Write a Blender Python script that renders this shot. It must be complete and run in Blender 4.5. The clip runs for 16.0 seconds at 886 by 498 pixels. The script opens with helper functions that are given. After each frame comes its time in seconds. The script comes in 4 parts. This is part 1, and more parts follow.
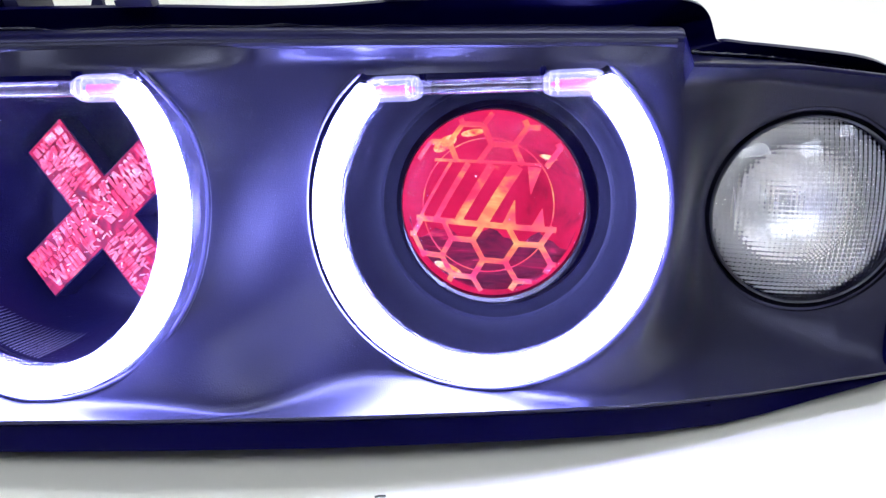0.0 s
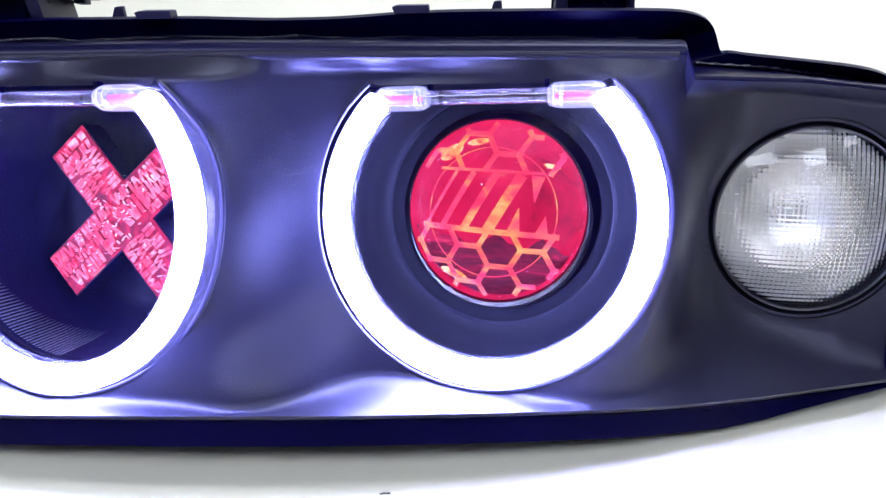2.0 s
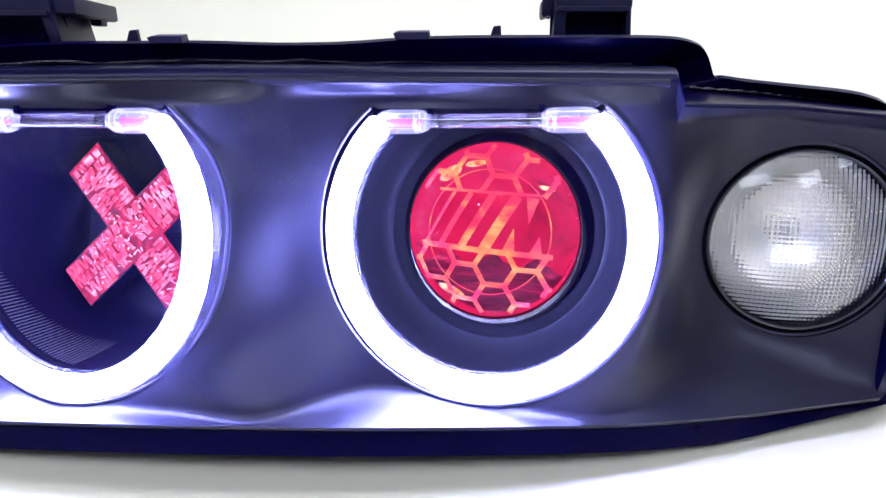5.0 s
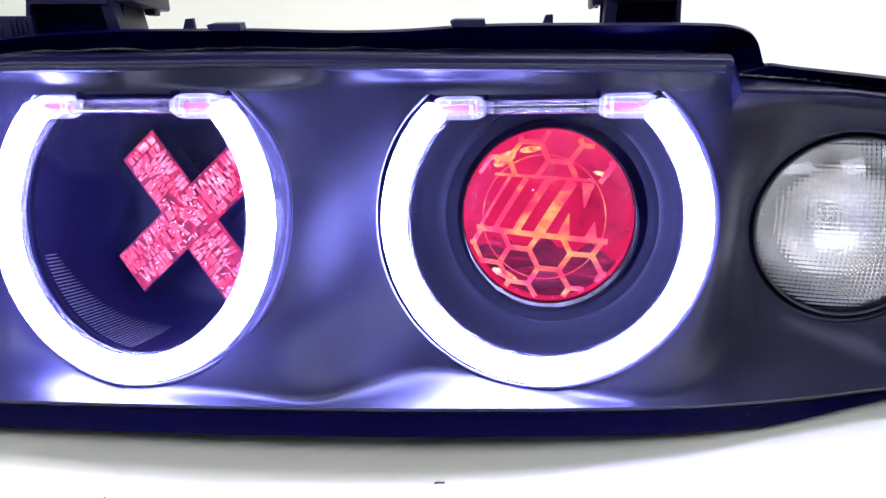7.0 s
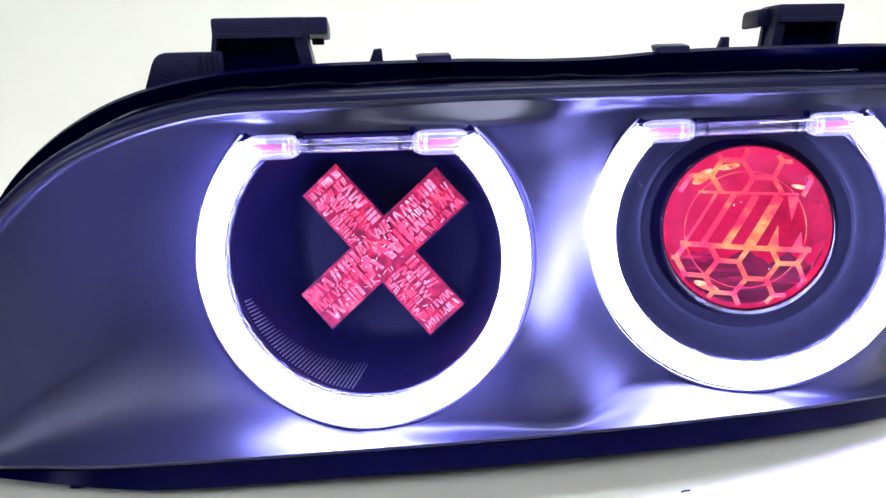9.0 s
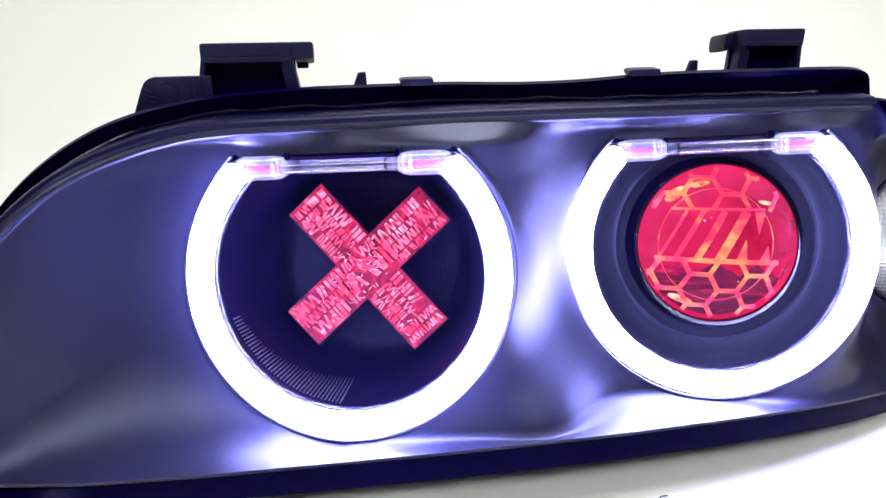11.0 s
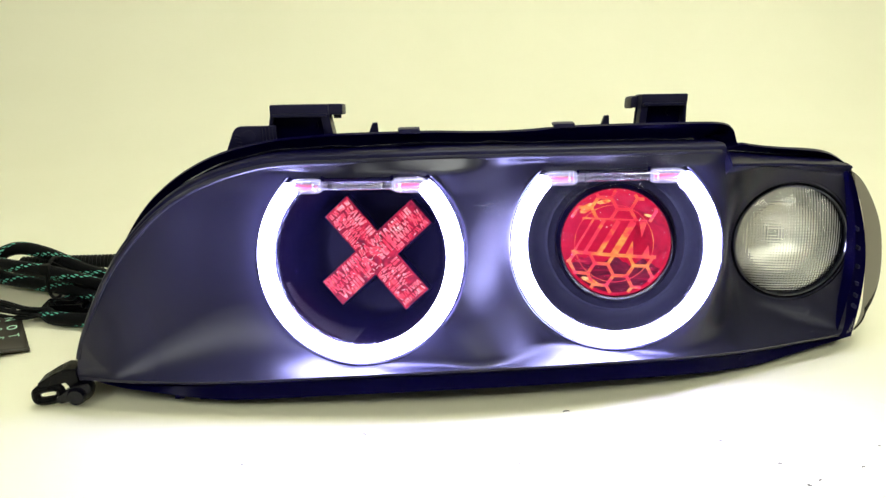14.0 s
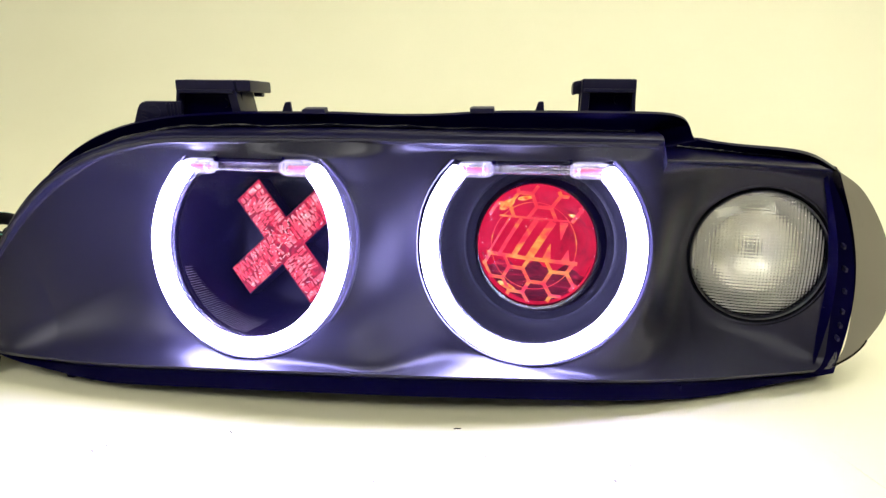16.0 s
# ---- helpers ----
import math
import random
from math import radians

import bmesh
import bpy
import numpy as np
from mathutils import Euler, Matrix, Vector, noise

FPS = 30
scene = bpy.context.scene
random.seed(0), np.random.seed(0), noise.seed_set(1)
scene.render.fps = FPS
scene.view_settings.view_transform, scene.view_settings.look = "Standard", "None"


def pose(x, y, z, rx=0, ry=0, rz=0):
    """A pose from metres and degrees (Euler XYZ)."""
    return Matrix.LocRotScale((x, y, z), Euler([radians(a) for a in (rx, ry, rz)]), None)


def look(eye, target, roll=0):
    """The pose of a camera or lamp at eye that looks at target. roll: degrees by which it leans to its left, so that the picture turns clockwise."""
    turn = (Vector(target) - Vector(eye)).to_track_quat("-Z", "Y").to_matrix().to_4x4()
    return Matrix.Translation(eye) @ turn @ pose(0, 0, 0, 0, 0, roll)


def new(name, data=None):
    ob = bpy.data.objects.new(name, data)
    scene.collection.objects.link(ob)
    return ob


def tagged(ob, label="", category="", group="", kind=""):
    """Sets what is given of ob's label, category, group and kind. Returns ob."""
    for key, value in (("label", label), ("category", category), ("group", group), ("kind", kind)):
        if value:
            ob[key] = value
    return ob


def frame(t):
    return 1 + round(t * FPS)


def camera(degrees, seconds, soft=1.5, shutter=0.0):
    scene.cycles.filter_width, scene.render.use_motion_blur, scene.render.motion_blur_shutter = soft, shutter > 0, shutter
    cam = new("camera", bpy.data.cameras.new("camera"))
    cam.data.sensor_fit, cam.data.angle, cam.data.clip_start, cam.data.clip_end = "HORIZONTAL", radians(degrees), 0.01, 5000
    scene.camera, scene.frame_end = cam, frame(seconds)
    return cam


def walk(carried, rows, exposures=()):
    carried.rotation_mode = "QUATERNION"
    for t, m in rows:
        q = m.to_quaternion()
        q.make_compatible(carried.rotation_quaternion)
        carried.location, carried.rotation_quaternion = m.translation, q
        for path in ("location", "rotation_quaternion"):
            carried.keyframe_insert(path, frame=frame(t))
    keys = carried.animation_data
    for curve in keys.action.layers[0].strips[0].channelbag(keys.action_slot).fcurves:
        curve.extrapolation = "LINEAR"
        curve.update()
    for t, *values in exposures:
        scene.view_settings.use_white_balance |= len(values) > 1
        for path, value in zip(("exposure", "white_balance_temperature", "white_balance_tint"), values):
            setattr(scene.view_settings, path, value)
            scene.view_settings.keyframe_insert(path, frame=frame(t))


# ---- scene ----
cam = camera(59.5, 16.0, soft=1.4)
PATH = [
    (0, (0.0, -0.0248, 0.1794), (0.0018, 1.6965, -0.4701), -0.2),
    (0.5, (0.0055, -0.0267, 0.1794), (-0.0101, 1.6937, -0.4729), -0.1),
    (1, (0.0009, -0.0294, 0.1831), (-0.0267, 1.6919, -0.4683), -0.2),
    (1.5, (0.0, -0.0313, 0.1858), (-0.0331, 1.6854, -0.4748), -0.1),
    (2, (0.0055, -0.0313, 0.1858), (-0.0405, 1.6863, -0.472), -0.2),
    (2.5, (0.0138, -0.0313, 0.1868), (-0.0368, 1.6873, -0.4682), -0.2),
    (3, (0.012, -0.0331, 0.1895), (-0.046, 1.6855, -0.4665), -0.2),
    (3.5, (0.0092, -0.035, 0.1904), (-0.0552, 1.6817, -0.4683), -0.1),
    (4, (0.0101, -0.0368, 0.1923), (-0.0635, 1.679, -0.4692), -0.1),
    (6.5, (0.0175, -0.0405, 0.1978), (-0.0791, 1.6799, -0.4471), -0.1),
    (7, (-0.0074, -0.046, 0.1914), (-0.1003, 1.6716, -0.4627), -0.1),
    (7.5, (-0.0718, -0.046, 0.1895), (-0.1546, 1.6716, -0.4655), -0.4),
    (8, (-0.1141, -0.0386, 0.196), (-0.0929, 1.6763, -0.471), -0.6),
    (8.5, (-0.1426, -0.0423, 0.1996), (-0.012, 1.6671, -0.4683), -0.5),
    (8.7, (-0.1463, -0.0405, 0.2052), (0.0211, 1.6624, -0.4719), -0.5),
    (11, (-0.1555, -0.0497, 0.2116), (0.1131, 1.6541, -0.4306), -0.1),
    (11.5, (-0.1481, -0.0506, 0.2153), (0.1224, 1.6532, -0.4259), -0.2),
    (12, (-0.1371, -0.0828, 0.2236), (0.1463, 1.622, -0.4084), -0.2),
    (12.5, (-0.126, -0.1417, 0.2401), (0.1518, 1.5631, -0.3929), -0.0),
    (13, (-0.1352, -0.2015, 0.2539), (0.0874, 1.5161, -0.3689), 0.1),
    (13.5, (-0.1343, -0.2134, 0.2539), (0.0221, 1.5107, -0.3699), -0.1),
    (14, (-0.1288, -0.2134, 0.2613), (-0.0046, 1.5125, -0.3652), -0.3),
    (14.5, (-0.1196, -0.218, 0.2622), (-0.0138, 1.5107, -0.3579), -0.4),
    (15, (-0.1168, -0.2226, 0.2622), (-0.0202, 1.507, -0.3579), -0.4),
    (15.5, (-0.0791, -0.2088, 0.2576), (-0.0487, 1.5226, -0.3643), -0.2),
    (16, (0.0101, -0.1711, 0.2429), (-0.1739, 1.5493, -0.3836), -0.3),
]
walk(cam, [(t, look(eye, target, roll)) for t, eye, target, roll in PATH],
     [(0.0, 0.30, 4980, 21), (8.7, 0.30, 5080, 22), (11.5, 0.28, 5200, 21), (12.7, 0.16, 5400, 18), (13.2, 0.08, 5650, 9), (13.6, 0.05, 6250, 0), (14.2, 0.05, 6450, -4), (15.0, 0.07, 6450, 2), (16.0, 0.10, 6650, 1)])

# ---- light and surroundings ----
WARM = (1.0, 0.95, 0.80)
PANEL = 13.6          # ceiling panel
HALO = 80.0          # white halo rings
world = bpy.data.worlds.new("world")
scene.world = world
world.use_nodes = True
world.node_tree.nodes["Background"].inputs[0].default_value = (1.0, 0.95, 0.82, 1)
world.node_tree.nodes["Background"].inputs[1].default_value = 0.05


# ---- materials ----
def nodes_of(name):
    m = bpy.data.materials.new(name)
    m.use_nodes = True
    nt = m.node_tree
    nt.nodes.clear()
    out = nt.nodes.new("ShaderNodeOutputMaterial")
    return m, nt, out


def add(nt, kind, **values):
    n = nt.nodes.new(kind)
    for key, v in values.items():
        n.inputs[key.replace("_", " ")].default_value = v
    return n


def noise_tex(nt, scale, detail=3.0, rough=0.55):
    co = nt.nodes.new("ShaderNodeTexCoord")
    n = add(nt, "ShaderNodeTexNoise", Scale=scale, Detail=detail, Roughness=rough)
    nt.links.new(co.outputs["Object"], n.inputs["Vector"])
    return n


def ramp(nt, src, stops):
    r = nt.nodes.new("ShaderNodeValToRGB")
    e = r.color_ramp.elements
    while len(e) < len(stops):
        e.new(0.5)
    for el, (p, c) in zip(e, stops):
        el.position, el.color = p, (*c, 1)
    nt.links.new(src, r.inputs[0])
    return r


def surface(name, lo, hi, rough=(0.35, 0.5), metal=0.0, big=12.0, fine=900.0, bump=0.05, spec=0.5, tint=(1, 1, 1)):
    """A solid surface: two colours mixed by large stains, roughness by the same, fine grain as relief."""
    m, nt, out = nodes_of(name)
    b = add(nt, "ShaderNodeBsdfPrincipled", Metallic=metal, Specular_IOR_Level=spec)
    b.inputs["Specular Tint"].default_value = (*tint, 1)
    n1 = noise_tex(nt, big, 5.0)
    n2 = noise_tex(nt, fine, 2.0)
    r = ramp(nt, n1.outputs["Fac"], [(0.3, lo), (0.7, hi)])
    nt.links.new(r.outputs[0], b.inputs["Base Color"])
    mr = add(nt, "ShaderNodeMapRange")
    mr.inputs["To Min"].default_value, mr.inputs["To Max"].default_value = rough
    nt.links.new(n1.outputs["Fac"], mr.inputs["Value"])
    nt.links.new(mr.outputs[0], b.inputs["Roughness"])
    bp = add(nt, "ShaderNodeBump", Strength=bump, Distance=0.0005)
    nt.links.new(n2.outputs["Fac"], bp.inputs["Height"])
    nt.links.new(bp.outputs[0], b.inputs["Normal"])
    nt.links.new(b.outputs[0], out.inputs[0])
    return m


def clear(name, tint=(1, 1, 1), rough=0.03, gain=1.0, ior=1.5, body=0.0, body_colour=(1, 1, 1), self_glow=0.0, bloom=0.0):
    """Thin clear plastic or glass: see-through, with gloss that grows at grazing angles."""
    m, nt, out = nodes_of(name)
    t = add(nt, "ShaderNodeBsdfTransparent", Color=(*tint, 1))
    g = add(nt, "ShaderNodeBsdfGlossy", Roughness=rough)
    f = add(nt, "ShaderNodeLayerWeight", Blend=0.5)
    p = nt.nodes.new("ShaderNodeMath")
    p.operation, p.inputs[1].default_value = "POWER", 5.0
    k = nt.nodes.new("ShaderNodeMath")
    k.operation, k.use_clamp = "MULTIPLY_ADD", True
    k.inputs[1].default_value, k.inputs[2].default_value = 0.9 * gain, ((ior - 1) / (ior + 1)) ** 2 * gain
    mix = nt.nodes.new("ShaderNodeMixShader")
    nt.links.new(f.outputs["Facing"], p.inputs[0])
    nt.links.new(p.outputs[0], k.inputs[0])
    nt.links.new(k.outputs[0], mix.inputs[0])
    nt.links.new(t.outputs[0], mix.inputs[1])
    nt.links.new(g.outputs[0], mix.inputs[2])
    last = mix
    if body:
        d = add(nt, "ShaderNodeBsdfTranslucent", Color=(*body_colour, 1))
        mix2 = nt.nodes.new("ShaderNodeMixShader")
        mix2.inputs[0].default_value = body
        nt.links.new(mix.outputs[0], mix2.inputs[1])
        nt.links.new(d.outputs[0], mix2.inputs[2])
        last = mix2
    if bloom:
        # a small violet translucent share imitates the bloom round the bright rings
        h = add(nt, "ShaderNodeBsdfTranslucent", Color=(0.55, 0.48, 1, 1))
        mix3 = nt.nodes.new("ShaderNodeMixShader")
        mix3.inputs[0].default_value = bloom
        nt.links.new(last.outputs[0], mix3.inputs[1])
        nt.links.new(h.outputs[0], mix3.inputs[2])
        last = mix3
    if self_glow:
        # added emission stands in for ring light carried through the plastic
        e = add(nt, "ShaderNodeEmission", Color=(0.80, 0.76, 1.0, 1), Strength=self_glow)
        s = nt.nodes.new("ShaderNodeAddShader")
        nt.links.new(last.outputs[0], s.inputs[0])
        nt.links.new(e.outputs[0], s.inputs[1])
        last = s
    nt.links.new(last.outputs[0], out.inputs[0])
    return m


def lit(name, stops, strength, scale=60.0, stretch=(1, 1, 1)):
    """An emissive surface with uneven colour: light from within, or light and glints painted in."""
    m, nt, out = nodes_of(name)
    co = nt.nodes.new("ShaderNodeTexCoord")
    mp = nt.nodes.new("ShaderNodeMapping")
    mp.inputs["Scale"].default_value = stretch
    n = add(nt, "ShaderNodeTexNoise", Scale=scale, Detail=4.0, Roughness=0.6, Distortion=0.8)
    nt.links.new(co.outputs["Object"], mp.inputs["Vector"])
    nt.links.new(mp.outputs[0], n.inputs["Vector"])
    r = ramp(nt, n.outputs["Fac"], stops)
    b = add(nt, "ShaderNodeBsdfPrincipled", Roughness=0.45, Emission_Strength=strength, Specular_IOR_Level=0.05)
    b.inputs["Base Color"].default_value = (0.05, 0.004, 0.008, 1)
    nt.links.new(r.outputs[0], b.inputs["Emission Color"])
    nt.links.new(b.outputs[0], out.inputs[0])
    return m


def glow(name, colour, strength):
    m, nt, out = nodes_of(name)
    e = add(nt, "ShaderNodeEmission", Color=(*colour, 1), Strength=strength)
    nt.links.new(e.outputs[0], out.inputs[0])
    return m


SATIN = surface("satin_black_plastic", (0.0085, 0.0082, 0.0175), (0.012, 0.0116, 0.024), (0.31, 0.38), big=9, fine=1800, bump=0.20, spec=0.45, tint=(0.80, 0.79, 1))
GRAINED = surface("grained_black_plastic", (0.004, 0.0035, 0.022), (0.007, 0.0064, 0.034), (0.26, 0.36), big=14, fine=2200, bump=0.10, spec=0.16, tint=(0.8, 0.78, 1))
# blue in BLACK's base stands in for violet glare veiling plain black plastic
BLACK = surface("glare_tinted_gloss_black", (0.0008, 0.0004, 0.018), (0.0014, 0.0008, 0.027), (0.25, 0.40), big=25, fine=700, bump=0.05, spec=0.08, tint=(0.7, 0.66, 1))
HOUSING = surface("moulded_grey_black_plastic", (0.0065, 0.0060, 0.032), (0.012, 0.011, 0.048), (0.36, 0.52), big=18, fine=1100, bump=0.12, spec=0.34, tint=(0.85, 0.82, 1))
BOWL = surface("matt_black_bowl", (0.0005, 0.0003, 0.005), (0.0009, 0.0005, 0.008), (0.40, 0.48), big=30, fine=1400, bump=0.35, spec=0.10, tint=(0.8, 0.78, 1))
FUNNEL = surface("soft_black_funnel", (0.0040, 0.0042, 0.0068), (0.0060, 0.0062, 0.0096), (0.40, 0.50), big=20, fine=1600, bump=0.06, spec=0.11)
DARK = surface("neutral_black_plastic", (0.0015, 0.0014, 0.004), (0.003, 0.0028, 0.007), (0.35, 0.5), big=40, fine=900, bump=0.05, spec=0.12)
CHROME = surface("bright_metal", (0.75, 0.75, 0.76), (0.85, 0.85, 0.86), (0.08, 0.18), metal=1.0, big=30, bump=0.02)
PAPER = surface("cream_backdrop_paper", (0.80, 0.765, 0.60), (0.84, 0.805, 0.65), (0.55, 0.75), big=3.0, fine=250, bump=0.05)
PAINT = surface("grey_wall_paint", (0.10, 0.098, 0.095), (0.13, 0.127, 0.12), (0.6, 0.8), big=2.0, fine=200, bump=0.05)
SPECK = surface("dark_lint", (0.03, 0.028, 0.025), (0.07, 0.06, 0.05), (0.6, 0.8), big=400)
CLEAR = clear("clear_cover_lens", gain=0.03, bloom=0.0012)
CLEAR_SIDE = clear("smoky_cover_side", tint=(0.21, 0.198, 0.205), gain=0.06)
TUBE_GLASS = clear("clear_acrylic_tube", tint=(0.93, 0.92, 0.97), rough=0.08, gain=3.0, ior=1.45, body=0.14, body_colour=(0.9, 0.88, 1.0))
# block, edges and sleeve emit a little, imitating light from the rings
BLOCK_GLASS = clear("glowing_acrylic_block", tint=(0.97, 0.96, 1.0), rough=0.06, gain=1.2, ior=1.45, body=0.03, body_colour=(0.9, 0.88, 1.0), self_glow=0.18)
EDGE_GLOW = clear("glowing_edge_acrylic", tint=(0.9, 0.88, 1.0), rough=0.1, gain=2.0, body=0.05, self_glow=0.22)
DOME = clear("projector_glass", tint=(1, 0.97, 0.97), rough=0.02, gain=0.03)
SLEEVE = clear("clear_halo_sleeve", tint=(0.96, 0.95, 1.0), rough=0.2, gain=0.3, body=0.025, body_colour=(0.74, 0.69, 1.0), self_glow=0.02)
SMOKED = clear("smoky_sleeve_wall", tint=(0.34, 0.32, 0.40), rough=0.2, gain=0.3, body=0.004, body_colour=(0.74, 0.69, 1.0))
RING = glow("white_halo_light", (0.54, 0.50, 1.0), HALO)
PANEL_LIGHT = glow("ceiling_panel_light", WARM, PANEL)
DIM_LIGHT = glow("dim_panel_light", WARM, PANEL * 0.70)


# ---- shaping helpers ----
def part(name, bm, material, parent=None, label="", smooth=35.0, m=None):
    """Link a bmesh as one mesh object, under a thing or a part."""
    me = bpy.data.meshes.new(name)
    if m is not None:
        bm.transform(m)
    bmesh.ops.recalc_face_normals(bm, faces=bm.faces[:])
    bm.to_mesh(me)
    bm.free()
    me.materials.append(material)
    if smooth:
        me.polygons.foreach_set("use_smooth", [True] * len(me.polygons))
        me.set_sharp_from_angle(angle=radians(smooth))
    ob = new(name, me)
    if parent is not None:
        ob.parent = parent
    if label:
        tagged(ob, label)
    return ob


def thing(name, label, category, group="", kind="", at=(0, 0, 0)):
    ob = new(name)
    ob.location = at
    ob.empty_display_size = 0.02
    return tagged(ob, label, category, group, kind)


def grid(points, close_u=False, close_v=False, bm=None):
    """Faces over an array of points [u][v]."""
    bm = bm or bmesh.new()
    vs = [[bm.verts.new(p) for p in row] for row in points]
    nu, nv = len(vs), len(vs[0])
    for i in range(nu if close_u else nu - 1):
        for j in range(nv if close_v else nv - 1):
            q = (vs[i][j], vs[(i + 1) % nu][j], vs[(i + 1) % nu][(j + 1) % nv], vs[i][(j + 1) % nv])
            try:
                bm.faces.new(q)
            except ValueError:
                pass
    return bm


def lathe(profile, n=96, a0=0.0, a1=360.0, bm=None):
    """Turn (r, w) points round the local z axis; angles from +x towards +y."""
    full = abs(a1 - a0) >= 360
    k = n if full else n + 1
    rows = []
    for i in range(k):
        a = radians(a0 + (a1 - a0) * i / n)
        rows.append([(r * math.cos(a), r * math.sin(a), w) for r, w in profile])
    return grid(rows, close_u=full, bm=bm)


def box(x0, x1, y0, y1, z0, z1, bevel=0.0008, bm=None):
    bm2 = bmesh.new()
    bmesh.ops.create_cube(bm2, size=1.0)
    for v in bm2.verts:
        v.co = ((x0 + x1) / 2 + v.co.x * (x1 - x0), (y0 + y1) / 2 + v.co.y * (y1 - y0), (z0 + z1) / 2 + v.co.z * (z1 - z0))
    if bevel:
        bmesh.ops.bevel(bm2, geom=bm2.edges[:], offset=bevel, segments=2, affect="EDGES", profile=0.6)
    return joined(bm, bm2)


def joined(bm, extra):
    if bm is None:
        return extra
    me = bpy.data.meshes.new("join")
    extra.to_mesh(me)
    extra.free()
    bm.from_mesh(me)
    bpy.data.meshes.remove(me)
    return bm


def prism(outline, y0, y1, bevel=0.0006):
    """An outline in (x, z) with a depth from y0 to y1."""
    bm = bmesh.new()
    a = [bm.verts.new((x, y0, z)) for x, z in outline]
    b = [bm.verts.new((x, y1, z)) for x, z in outline]
    bm.faces.new(a)
    bm.faces.new(b[::-1])
    for i in range(len(a)):
        j = (i + 1) % len(a)
        bm.faces.new((a[i], b[i], b[j], a[j]))
    if bevel:
        bmesh.ops.bevel(bm, geom=bm.edges[:], offset=bevel, segments=2, affect="EDGES", profile=0.6)
    return bm


def catmull(pts, n=12):
    """A smooth path through the points."""
    p = [Vector(q) for q in pts]
    p = [2 * p[0] - p[1]] + p + [2 * p[-1] - p[-2]]
    out = []
    for i in range(1, len(p) - 2):
        for k in range(n):
            t = k / n
            a, b, c, d = p[i - 1], p[i], p[i + 1], p[i + 2]
            out.append(0.5 * (2 * b + (c - a) * t + (2 * a - 5 * b + 4 * c - d) * t * t + (3 * b - a - 3 * c + d) * t ** 3))
    out.append(p[-2])
    return out


def tube(path, r, seg=14, caps=True, radius=None, bm=None):
    """A round tube along a path; radius(i) may vary it."""
    path = [Vector(q) for q in path]
    rows, nrm = [], None
    for i, q in enumerate(path):
        t = (path[min(i + 1, len(path) - 1)] - path[max(i - 1, 0)]).normalized()
        if nrm is None:
            nrm = t.orthogonal().normalized()
        nrm = (nrm - t * nrm.dot(t)).normalized()
        bi = t.cross(nrm)
        rr = radius(i) if radius else r
        rows.append([q + rr * (math.cos(2 * math.pi * k / seg) * nrm + math.sin(2 * math.pi * k / seg) * bi) for k in range(seg)])
    bm = grid(rows, close_v=True, bm=bm)
    if caps:
        bm.verts.ensure_lookup_table()
        n = len(bm.verts)
        bm.faces.new(bm.verts[n - seg:n])
        bm.faces.new(bm.verts[n - len(path) * seg:n - len(path) * seg + seg][::-1])
    return bm


def capped(bm, top):
    """Flatten what stands above a height in local y."""
    for v in bm.verts:
        v.co.y = min(v.co.y, top)
    return bm


def ring_frame(c, yaw, pitch):
    """Local x to the right, y up, z out of the lamp."""
    yw, pt = radians(yaw), radians(pitch)
    n = Vector((math.sin(yw) * math.cos(pt), -math.cos(yw) * math.cos(pt), math.sin(pt)))
    right = Vector((math.cos(yw), math.sin(yw), 0))
    up = n.cross(right)
    m = Matrix((right, up, n)).transposed().to_4x4()
    m.translation = c
    return m


def along(table, u):
    """Place on a curve given as (u, x, y, z) rows."""
    t = np.array(table)
    return np.stack([np.interp(u, t[:, 0], t[:, i]) for i in (1, 2, 3)], -1)


def rounded(table, u, times=160, breaks=()):
    """The same, with its corners rounded, but for breaks in u."""
    out = np.zeros((len(u), 3))
    ends = [-1, *breaks, 9]
    for lo, hi in zip(ends[:-1], ends[1:]):
        rows = [r for r in table if lo < r[0] <= hi]
        g = np.linspace(rows[0][0], rows[-1][0], 600 if hi - lo > 2 else 300)
        p = soften(along(rows, g), times)
        pick = (u > lo) & (u <= hi)
        out[pick] = np.stack([np.interp(u[pick], g, p[:, i]) for i in range(3)], -1)
    return out


def soften(rows, times, keep=0):
    """Even out an array of points along its first axis."""
    rows = np.array(rows, float)
    for _ in range(times):
        mid = rows.copy()
        mid[1:-1] = (rows[:-2] + 2 * rows[1:-1] + rows[2:]) / 4
        rows = mid
    return rows

# ---- room and backdrop ----
sweep = []
for i in range(41):
    a = radians(90 * i / 40)
    sweep.append((0.85 + 0.55 * math.sin(a), 0.55 - 0.55 * math.cos(a)))
sweep = [(-0.55, 0.0), (-0.3, 0.0), (0.0, 0.0), (0.3, 0.0), (0.6, 0.0)] + sweep + [(1.4, 0.9), (1.4, 1.5)]
rows = []
for x in np.linspace(-1.7, 1.7, 35):
    rows.append([(x, y, z + (0.0006 * noise.noise(Vector((x * 3, y * 3, 0))) if y > 0.8 else 0)) for y, z in sweep])
backdrop = part("backdrop", grid(rows), PAPER)
backdrop.data.flip_normals()
tagged(backdrop, "seamless cream paper sweep covering the tabletop and rising behind", "backdrop", kind="structure")
